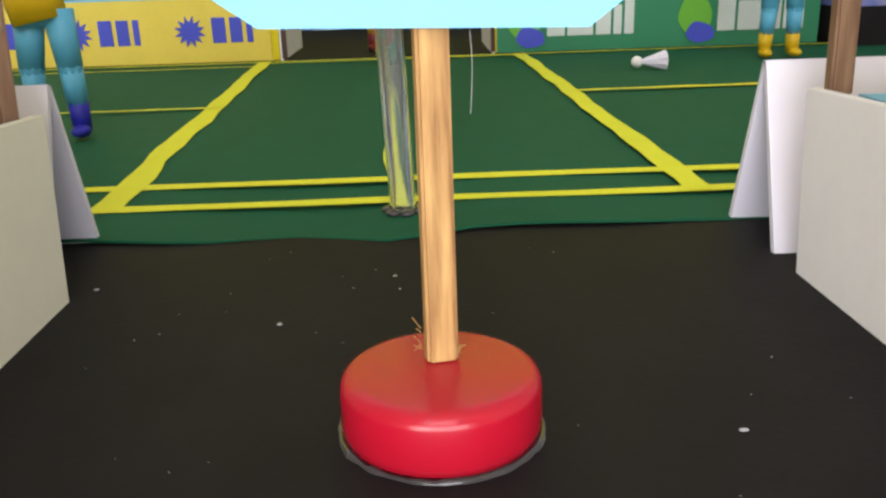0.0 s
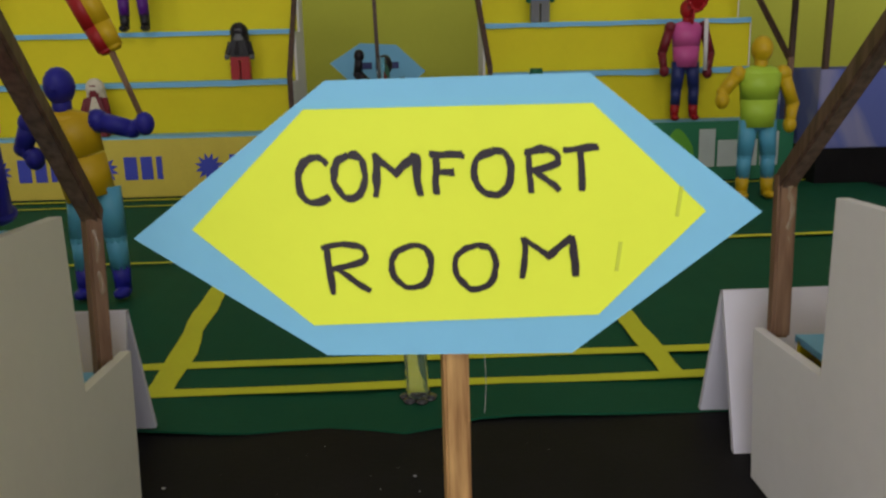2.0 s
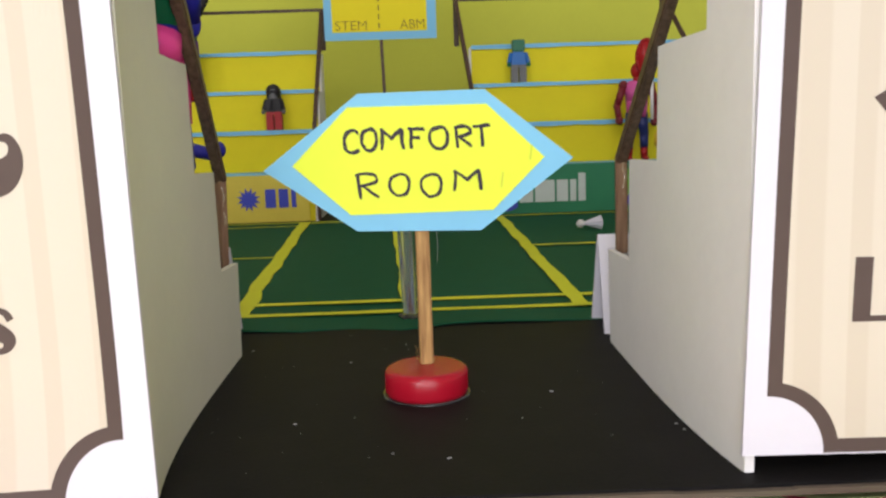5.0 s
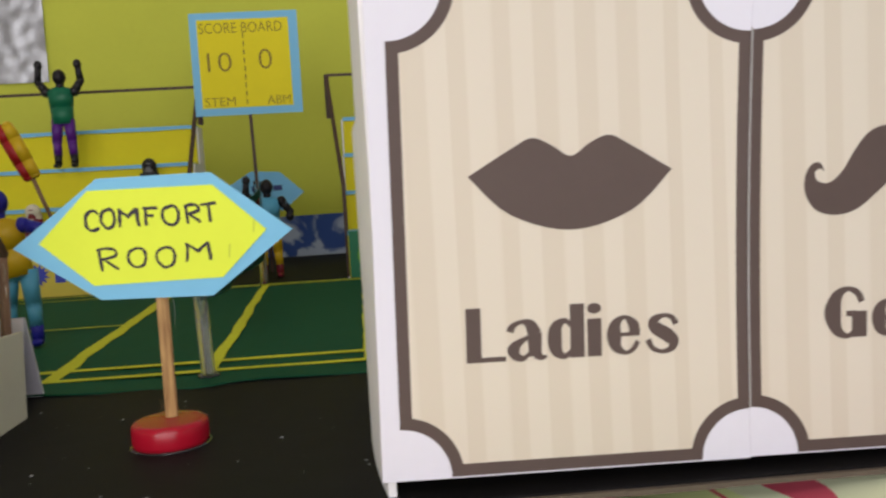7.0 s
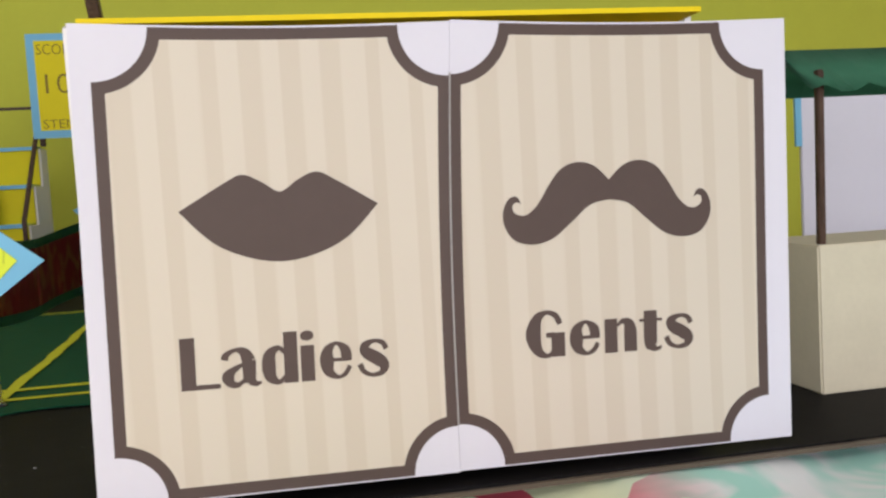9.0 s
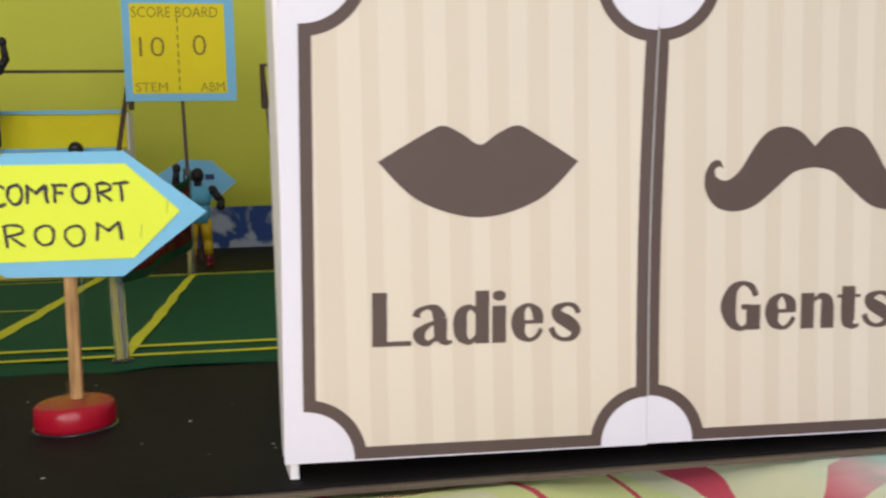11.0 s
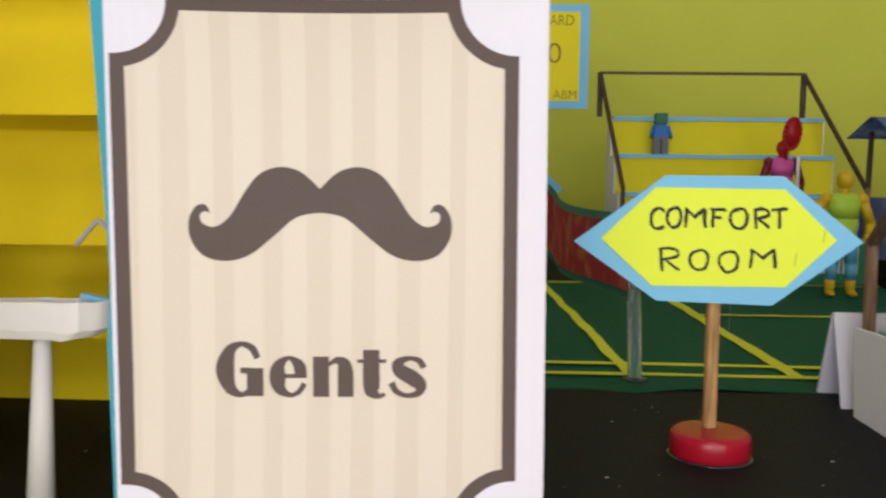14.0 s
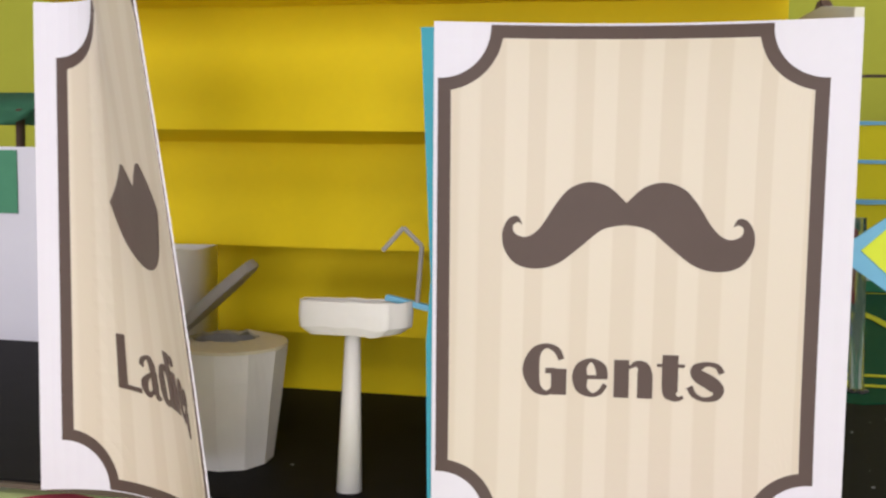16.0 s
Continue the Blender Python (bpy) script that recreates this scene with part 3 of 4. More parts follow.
door_print(d, 1.19, 1.515, 0.012, 1.114, "moustache", "Gents", 0.57, 0.728, 0.918, 0.272, 0.6, 0.396, 0.16, 0.157)
bm = stroke(bmesh.new(), [(-0.004, -0.03), (-0.012, 0.55), (-0.002, 0.75), (-0.01, 1.05), (-0.022, 1.5)], [0.02, 0.018, 0.012, 0.024, 0.04], 0.015, 0.012)
part("backing_edge", bm, TEAL, d, "teal paper backing edge")
shaped(d, shut_form(1.19, 1.515, -0.015, -0.015, 0.0, 0.034, 0.055))

# the open door is a bent sheet
d = root("door", "open paper door printed with lips, bent outward from the comfort room", "door", (-3.074, -1.042, 0.055), group="comfort room doors")
door_print(d, 1.165, 1.49, 0.065, 1.165, "lips", "Ladies", 0.602, 0.62, 0.905, 0.272, 0.66, 0.342, 0.168)
BEND_S = (0, 0.15, 0.3, 0.45, 0.6, 0.8, 1.0, 1.2)
BEND_FOOT = (20.8, 6.8, -14.0, -24.8, -43.4, -62.9, -60.0, -53.4)
BEND_TOP = (23.1, -20.5, -59.3, -63.7, -52.6, -45.9, -54.6, -68.5)


def bent(s, y, z):
    """Where a point of the flat open door comes to lie once the sheet is bent."""
    r = min(1.0, max(0.0, z / 1.49))
    n = 40
    a = np.radians(np.interp((np.arange(n) + 0.5) / n * s, BEND_S, np.array(BEND_FOOT) * (1 - r) + np.array(BEND_TOP) * r))
    e = radians(np.interp(s, BEND_S, np.array(BEND_FOOT) * (1 - r) + np.array(BEND_TOP) * r))
    y = min(y, 0.004)
    return Vector((np.cos(a).sum() * s / n - math.sin(e) * y + 0.008 * z, np.sin(a).sum() * s / n + math.cos(e) * y, z))


shaped(d, bent)

# ---- the sign in the aisle ----
sign = root("comfort_room_sign", "lime and blue paper sign on a stick in a bottle cap", "sign", (0, 0, 0))
prof = [(0.0, 0.0), (0.133, 0.0), (0.144, 0.006), (0.147, 0.02), (0.146, 0.075), (0.142, 0.087), (0.132, 0.094), (0.12, 0.096), (0.0, 0.095)]
bm = bmesh.new()
bmesh.ops.spin(bm, geom=[g for k in range(len(prof) - 1) for g in [bm.edges.new((bm.verts.new((prof[k][0], 0, prof[k][1])), bm.verts.new((prof[k + 1][0], 0, prof[k + 1][1]))))]], cent=(0, 0, 0), axis=(0, 0, 1), angle=2 * math.pi, steps=48, dvec=(0, 0, 0))
bmesh.ops.remove_doubles(bm, verts=bm.verts, dist=0.0005)
bmesh.ops.recalc_face_normals(bm, faces=bm.faces)
part("bottle_cap", bm, RED, sign, "red plastic bottle cap", True)
bm = bmesh.new()
rng = random.Random(4)
rings = []
for k in range(72):
    t = radians(5 * k)
    w = 0.0035 + 0.004 * noise.noise((3 * math.cos(t), 3 * math.sin(t), 1)) + rng.uniform(0, 0.0025)
    r = 0.147 + 0.003 * noise.noise((6 * math.cos(t), 6 * math.sin(t), 5))
    rings.append([bm.verts.new(((r + w * 1.4 * math.cos(q)) * math.cos(t), (r + w * 1.4 * math.cos(q)) * math.sin(t), max(0.0008, 1.2 * w * math.sin(q)))) for q in (0, 0.7, 1.4, 2.1, 3.1)])
for k in range(72):
    for j in range(4):
        bm.faces.new((rings[k][j], rings[(k + 1) % 72][j], rings[(k + 1) % 72][j + 1], rings[k][j + 1]))
bmesh.ops.recalc_face_normals(bm, faces=bm.faces)
part("glue", bm, GLUE, sign, "shiny glue round the cap", True)
part("stick", stick(bmesh.new(), (0.003, 0.03, 0.093), (0.001, 0.04, 0.98), 0.046, 0.03), STICK, sign, "bare wooden stick")
bm = bmesh.new()
for k in range(14):
    s = -1 if k % 2 else 1
    a = Vector((s * 0.026, 0.03, 0.10 + rng.uniform(0, 0.05)))
    rod(bm, a, a + Vector((s * rng.uniform(0.003, 0.012), rng.uniform(-0.012, 0.0), rng.uniform(-0.006, 0.02))), 0.0007, sides=5)
part("splinter", bm, STICK, sign)
HEX = [(-0.522, 0.790), (-0.216, 0.576), (0.204, 0.565), (0.521, 0.802), (0.227, 1.038), (-0.196, 1.036)]
INNER = [(-0.424, 0.803), (-0.235, 0.632), (0.247, 0.634), (0.424, 0.808), (0.232, 0.990), (-0.232, 0.992)]
part("blue_sheet", sheet(HEX, 0.0, 0.012), BLUE, sign, "sky-blue paper hexagon")
lime = part("lime_sheet", sheet(INNER, -0.006, -0.001), LIME, sign, "lime paper hexagon")
HAND = {
    "C": [curve([(0.95, 0.86), (0.7, 1.0), (0.3, 0.95), (0.03, 0.6), (0.1, 0.2), (0.45, 0.0), (1.0, 0.1)])],
    "O": [curve([(0.5, 1.0), (0.08, 0.8), (0.03, 0.35), (0.4, 0.0), (0.85, 0.12), (1.0, 0.55), (0.85, 0.93), (0.5, 1.0)])],
    "M": [[(0.03, 0.0), (0.08, 0.5), (0.05, 1.0)], [(0.05, 0.97), (0.5, 0.55)], [(0.45, 0.5), (0.93, 1.0)], [(0.93, 1.0), (0.95, 0.5), (1.0, 0.02)]],
    "F": [[(0.16, 1.0), (0.18, 0.5), (0.14, 0.0)], [(0.0, 0.97), (1.0, 0.95)], [(0.18, 0.55), (0.72, 0.52)]],
    "R": [[(0.12, 1.0), (0.14, 0.5), (0.22, 0.0)], curve([(0.02, 0.92), (0.5, 1.0), (0.88, 0.9), (0.85, 0.65), (0.2, 0.5)]), [(0.3, 0.52), (0.98, 0.05)]],
    "T": [[(0.0, 0.95), (1.0, 1.0)], [(0.5, 0.97), (0.52, 0.5), (0.55, 0.0)]],
}
WRITING = [('C', -0.248, -0.196, 0.841, 0.915),
           ('O', -0.189, -0.138, 0.847, 0.918),
           ('M', -0.125, -0.05, 0.848, 0.916),
           ('F', -0.032, 0.021, 0.85, 0.916),
           ('O', 0.038, 0.099, 0.846, 0.918),
           ('R', 0.121, 0.18, 0.847, 0.918),
           ('T', 0.185, 0.24, 0.85, 0.919),
           ('R', -0.217, -0.138, 0.687, 0.772),
           ('O', -0.102, -0.036, 0.694, 0.766),
           ('O', 0.004, 0.072, 0.688, 0.763),
           ('M', 0.114, 0.206, 0.703, 0.773)]
for g, x0, x1, z0, z1 in WRITING:
    bm, step = bmesh.new(), 0
    for pts in HAND[g]:
        if len(pts) < 5:
            pts = [Vector(pts[0]).lerp(Vector(pts[-1]), k / 8) if len(pts) == 2 else v for k, v in enumerate(curve(pts, 4) if len(pts) > 2 else [0] * 9)]
        for off, lift in ((0.0, 0.0), (0.1, -0.02), (-0.06, 0.03))[:3 if z0 > 0.8 else 2]:
            seed = x0 * 40 + step * 1.7
            q = [(x0 + (p[0] + off * (0.3 + 0.7 * noise.noise((k * 0.3, seed, 0)))) * (x1 - x0), z0 + (p[1] + lift * (1 + 2 * noise.noise((k * 0.25, seed, 5)))) * (z1 - z0)) for k, p in enumerate(pts)]
            stroke(bm, q, [0.0082 + 0.0042 * noise.noise((k * 0.5, seed, 9)) for k in range(len(q))], -0.0085 - 0.0003 * step)
            step += 1
    part("letter", bm, INK, lime, "handwritten marker letter")
strand = curve([(0.052, 0.0, 0.566), (0.054, -0.004, 0.53), (0.053, -0.003, 0.49), (0.051, 0.0, 0.46)], 4)
bm = bmesh.new()
for k in range(len(strand) - 1):
    rod(bm, strand[k], strand[k + 1], 0.0005, sides=5)
part("glue_strand", bm, DUST, sign, "hair-thin strand of glue")
for x, z in ((0.276, 0.735), (0.375, 0.825)):
    part("smudge", stroke(bmesh.new(), [(x, z - 0.025), (x + 0.006, z + 0.025)], 0.006, -0.008), PENCIL, lime, "grey pencil smudge")

# ---- white folded barriers along the court ----
for a, b in ((0.775, 3.1), (-3.2, -0.85)):
    bar = root("barrier", "white folded card barrier along the court edge", "barrier", group="card barriers")
    part("front_leaf", yz_sheet([(0.70, 0.0), (0.72, 0.0), (0.858, 0.415), (0.842, 0.415)], a, b), PAPER, bar)
    part("back_leaf", yz_sheet([(0.98, 0.0), (1.0, 0.0), (0.862, 0.41), (0.846, 0.417)], a, b), PAPER, bar)


# ---- the far stands ----
def far_stand(label, a, b):
    ob = root("grandstand", label, "grandstand", group="far grandstands")
    ys, zs = (5.36, 5.62, 5.92, 6.22), (0.48, 0.885, 1.285, 1.69)
    z0 = 0.009
    for k in range(4):
        part("riser", boxed((a, ys[k], z0), (b, ys[k] + 0.02, zs[k] - 0.02)), YELLOW_DIM, ob, "yellow paper riser")
        back = ys[k + 1] if k < 3 else 6.5
        bm = bmesh.new()
        n = 16
        front = [bm.verts.new((a + (b - a) * i / n, ys[k] - 0.022, zs[k] + 0.006 * noise.noise((i * 0.4, k, a)))) for i in range(n + 1)]
        rear = [bm.verts.new((a + (b - a) * i / n, back - 0.001, zs[k])) for i in range(n + 1)]
        lip = [bm.verts.new((a + (b - a) * i / n, ys[k] - 0.026, zs[k] - 0.038 + 0.010 * noise.noise((i * 0.5, k + 7, b)))) for i in range(n + 1)]
        for i in range(n):
            bm.faces.new((front[i], front[i + 1], rear[i + 1], rear[i]))
            bm.faces.new((lip[i], lip[i + 1], front[i + 1], front[i]))
        part("tread", bm, BLUE, ob, "sky-blue paper tread")
        z0 = zs[k] + 0.002
    prof = [(6.5, 0.0), (ys[0] + 0.025, 0.0), (ys[0] + 0.025, zs[0] - 0.02)]
    for k in range(1, 4):
        prof += [(ys[k] + 0.025, zs[k - 1] - 0.02), (ys[k] + 0.025, zs[k] - 0.02)]
    prof += [(6.5, zs[3] - 0.02)]
    for x in (a - 0.02, b + 0.001):
        part("side_wall", yz_sheet(prof, x, x + 0.019), CARD, ob)
    return ob


far_left = far_stand("yellow stepped grandstand with blue treads behind a yellow banner", -3.6, -1.05)
far_right = far_stand("yellow stepped grandstand with blue treads behind a green banner", 0.55, 2.78)
for a, b, top in ((-3.5, -0.99, 2.10), (0.40, 2.56, 2.16)):
    rail = root("guard_rail", "dark stick guard rail round the far grandstand", "guard rail", group="guard rails")
    bm = stick(bmesh.new(), (a, 6.24, top), (b, 6.24, top), 0.03, 0.03)
    part("top_rail", bm, RAIL, rail)
    for x in (a, b):
        part("post", stick(bmesh.new(), (x, 6.24, 1.69), (x, 6.24, top + 0.01), 0.055, 0.045), RAIL, rail)
    for x, e in ((a, 0.14 if a > 0 else -0.1), (b, -0.03 if a < 0 else 0.36)):
        part("sloping_rail", stick(bmesh.new(), (x, 6.22, top - 0.02), (x + e, 5.42, 0.94), 0.04, 0.04), RAIL, rail)
        part("front_post", stick(bmesh.new(), (x + e, 5.40, 0.01), (x + e, 5.40, 0.96), 0.04, 0.04), POST if a > 0 and e > 0.2 else RAIL, rail)

banner = root("banner", "yellow banner with blue round emblems and lettering shapes", "banner", (0, 5.325, 0.0), group="court banners")
printed = part("sheet", boxed((-3.6, 0.0, 0.012), (-1.10, 0.012, 0.465)), AD_YELLOW, banner)
for k in range(3):
    x = -1.68 - 0.82 * k
    star = [(x + (0.115 if j % 2 else 0.066) * math.cos(radians(15 * j)), 0.235 + (0.115 if j % 2 else 0.066) * math.sin(radians(15 * j))) for j in range(24)]
    bm = sheet(star, -0.007, -0.001)
    part("emblem", bm, AD_BLUE, printed, "blue spiky round emblem")
    for j, (u, w) in enumerate(((0.16, 0.10), (0.29, 0.09), (0.41, 0.045))):
        part("lettering_shape", boxed((x + u, -0.006, 0.15), (x + u + w, -0.001, 0.33), 0.002), AD_BLUE, printed)
banner = root("banner", "green banner with leaf emblems and white lettering shapes", "banner", (0, 5.325, 0.0), group="court banners")
printed = part("sheet", boxed((0.56, 0.0, 0.012), (2.95, 0.012, 0.48)), AD_GREEN, banner)
for x in (0.76, 2.02):
    leaf = curve([(0.0, 0.43), (0.12, 0.28), (0.10, 0.14), (-0.03, 0.10), (-0.12, 0.2), (-0.09, 0.33)], 5, True)
    part("leaf_emblem", sheet([(x + p[0], p[1]) for p in leaf], -0.006, -0.001), AD_LEAF, printed, "light green leaf emblem")
    blob = curve([(-0.06, 0.10), (0.0, 0.19), (0.13, 0.15), (0.14, 0.07), (0.02, 0.04)], 5, True)
    part("blue_emblem", sheet([(x + p[0], p[1]) for p in blob], -0.009, -0.002), AD_BLUE, printed, "blue blob emblem")
    for u, w, h in ((0.17, 0.13, 0.30), (0.32, 0.19, 0.21), (0.53, 0.11, 0.21), (0.66, 0.06, 0.21), (0.74, 0.07, 0.27)):
        part("lettering_shape", boxed((x + u, -0.006, 0.12), (x + u + w, -0.001, 0.12 + h), 0.003), AD_WHITE, printed)

# ---- scoreboard ----
board = root("scoreboard", "yellow scoreboard with a sky-blue frame on a brown stick", "scoreboard", (-0.365, 5.5, 0.0, 0, 0, 0))
part("stick", stick(bmesh.new(), (0.05, 0.03, 0.0), (0.0, 0.03, 2.2), 0.045, 0.03), RAIL, board)
part("frame", boxed((-0.525, 0.0, 1.715), (0.545, 0.015, 2.735), 0.003), BLUE, board, "sky-blue paper frame")
face = part("face", boxed((-0.45, -0.006, 1.79), (0.455, -0.001, 2.665)), YELLOW_DIM, board, "yellow paper face")
words("SCORE BOARD", -0.43, 2.53, 0.82, 0.10, -0.008, HANDWRITING, face, fat=-0.012, label="thin brown handwriting")
words("10", -0.37, 2.15, 0.24, 0.19, -0.008, HANDWRITING, face, fat=-0.012)
words("0", 0.14, 2.16, 0.13, 0.20, -0.008, HANDWRITING, face, fat=-0.012)
words("STEM", -0.42, 1.81, 0.30, 0.085, -0.008, HANDWRITING, face, fat=-0.012)
words("ABM", 0.20, 1.81, 0.23, 0.085, -0.008, HANDWRITING, face, fat=-0.012)
for k in range(9):
    z = 1.82 + k * 0.082
    part("dash", boxed((-0.008, -0.008, z), (0.004, -0.0065, z + 0.05)), HANDWRITING, face)

# ---- net ----
net = root("badminton_net", "dark red net with green tapes between clear straw poles", "net")
for x, y, lean, h in ((-0.073, 1.14, -0.03, 0.88), (-0.30, 5.2, 0.0, 1.04)):
    bm = bmesh.new()
    rod(bm, (x, y, 0.0), (x + lean, y + 0.02, h), 0.036, sides=20)
    bmesh.ops.delete(bm, geom=[f for f in bm.faces if len(f.verts) > 4], context="FACES")
    r = bmesh.ops.solidify(bm, geom=bm.faces[:], thickness=0.006)
    pole = part("pole", bm, STRAW, net, "clear plastic straw pole", True)
    bm = bmesh.new()
    for k in range(7):
        ball(bm, (x + 0.04 * math.cos(k), y + 0.04 * math.sin(k), 0.012), 0.018, squash=(1.2, 1.2, 0.6), u=8)
    part("glue", bm, GLUE, pole, "", True)


def net_strip(lo, hi, off):
    bm, cols = bmesh.new(), []
    n = 40
    for k in range(n + 1):
        t = k / n
        sag = 4 * t * (1 - t)
        x, y = -0.10 + t * -0.20 + 0.04 * math.sin(t * 9), 1.16 + t * 4.04
        b, tp = 0.40 - 0.10 * t - 0.05 * sag, 0.86 + 0.15 * t - 0.10 * sag
        cols.append((bm.verts.new((x + off, y, b + (tp - b) * lo)), bm.verts.new((x + off, y, b + (tp - b) * hi))))
    for k in range(n):
        bm.faces.new((cols[k][0], cols[k + 1][0], cols[k + 1][1], cols[k][1]))
    bmesh.ops.solidify(bm, geom=bm.faces[:], thickness=0.006)
    return bm


part("mesh", net_strip(0.1, 0.9, 0.0), NET_RED, net, "dark red net body", True)
part("top_tape", net_strip(0.88, 1.0, 0.009), NET_EDGE, net, "green tape", True)
part("bottom_tape", net_strip(0.0, 0.12, 0.009), NET_EDGE, net, "green tape", True)

# ---- behind the stands ----
tagged(part("backdrop_wall", boxed((-16, 8.62, -0.3), (16, 8.68, 6.5)), WALL_YELLOW), "yellow-green paper backdrop behind the stadium", "backdrop", kind="structure")
bm = bmesh.new()
cols = []
for k in range(161):
    x = -8 + k * 0.1
    y = 8.585 + 0.02 * math.sin(x * 4) + 0.015 * noise.noise((x * 3, 0, 0))
    cols.append((bm.verts.new((x, y, -0.03)), bm.verts.new((x, y + 0.01, 0.56 + 0.02 * noise.noise((x, 3, 0))))))
for k in range(160):
    bm.faces.new((cols[k][0], cols[k + 1][0], cols[k + 1][1], cols[k][1]))
tagged(part("fabric_skirt", bm, FABRIC, smooth=True), "blue and white patterned fabric behind the board", "fabric", kind="structure")
foil = root("foil_panel", "crinkled silver foil panel on the yellow backdrop", "panel", (-4.0, 8.6, 2.54))
bm = bmesh.new()
bmesh.ops.create_grid(bm, x_segments=24, y_segments=24, size=0.62)
for v in bm.verts:
    v.co = Vector((v.co.x, -0.02 + 0.02 * noise.noise(v.co * 7), v.co.y + 0.62))
part("sheet", bm, FOIL, foil, smooth=True)

far_sign = root("direction_sign", "blue paper hexagon sign leaning behind the court", "sign", (-0.37, 6.5, 0.0))
far_sheet = part("sheet", sheet([(-0.44, 0.99), (-0.17, 0.73), (0.18, 0.70), (0.42, 0.90), (0.16, 1.14), (-0.16, 1.16)], 0.0, 0.012), BLUE, far_sign)
part("stick", stick(bmesh.new(), (0.0, 0.03, 0.0), (0.0, 0.03, 1.1), 0.04, 0.03), RAIL, far_sign)
for x, w in ((-0.16, 0.1), (-0.03, 0.08), (0.08, 0.1)):
    part("lettering_bar", boxed((x, -0.004, 0.93), (x + w, -0.001, 0.99)), T_NAVY, far_sheet)


# ---- kiosks at the sides ----
def kiosk(label, at, w, d, h, top, cover, canopy, dark=0.0, eave=0.12, thick=0.045):
    ob = root("kiosk", label, "kiosk", at, group="kiosks")
    part("counter", boxed((0, 0, dark), (w, d, h), 0.008), cover, ob, "paper-covered counter")
    if dark:
        part("plinth", boxed((0.01, 0.01, 0), (w - 0.01, d - 0.01, dark - 0.001)), BOARD, ob, "black plinth")
    for x in (0.05, w - 0.05):
        for y in (0.05, d - 0.05):
            part("post", stick(bmesh.new(), (x, y, h - 0.002), (x + 0.01, y, top), thick, thick), RAIL, ob)
    bm, n = bmesh.new(), 14
    a = [(bm.verts.new((-eave + (w + 2 * eave) * k / n, -eave, top - 0.09 + 0.02 * math.sin(k * 1.9))), bm.verts.new((-eave * 0.8 + (w + 1.6 * eave) * k / n, d / 2, top + 0.12)),
          bm.verts.new((-eave + (w + 2 * eave) * k / n, d + eave, top - 0.07))) for k in range(n + 1)]
    for k in range(n):
        for j in (0, 1):
            bm.faces.new((a[k][j], a[k + 1][j], a[k + 1][j + 1], a[k][j + 1]))
    bmesh.ops.solidify(bm, geom=bm.faces[:], thickness=0.012)
    part("canopy", bm, canopy, ob, "paper canopy", True)
    return ob


kiosk("lavender checked kiosk with dark posts and a blue canopy", (2.98, 5.0, 0.008), 1.5, 0.7, 0.86, 1.52, TILE_FABRIC, CANOPY, 0.27)
kiosk("cream card kiosk with brown posts and a green canopy", (3.68, -0.27, 0.0), 0.9, 0.55, 0.65, 1.40, CREAMBOX, GREEN_FLAG, eave=0.03, thick=0.032)
for s, x, y in ((1, 4.9, 1.65), (-1, -5.6, 1.25)):
    ob = root("partition", "white card partition beside the stadium court", "partition", (x, y, 0.0), group="partitions")
    part("panel", boxed((0, 0, 0), (1.2, 0.03, 1.5 if s > 0 else 1.18), 0.004), PAPER, ob)
    if s < 0:
        part("green_patch", boxed((0.62, -0.012, 0.78), (0.78, -0.002, 1.16), 0.002), GREEN_FLAG, ob, "green paper patch")
    if s > 0:
        part("edge_strip", boxed((-0.045, -0.008, 1.13), (0.0, 0.012, 1.5)), BLUE, ob, "sky-blue paper strip")
ob = kiosk("green canopy kiosk with brown posts behind a partition", (-6.0, 1.4, 0.0), 1.1, 0.5, 0.6, 1.42, CREAMBOX, GREEN_FLAG)


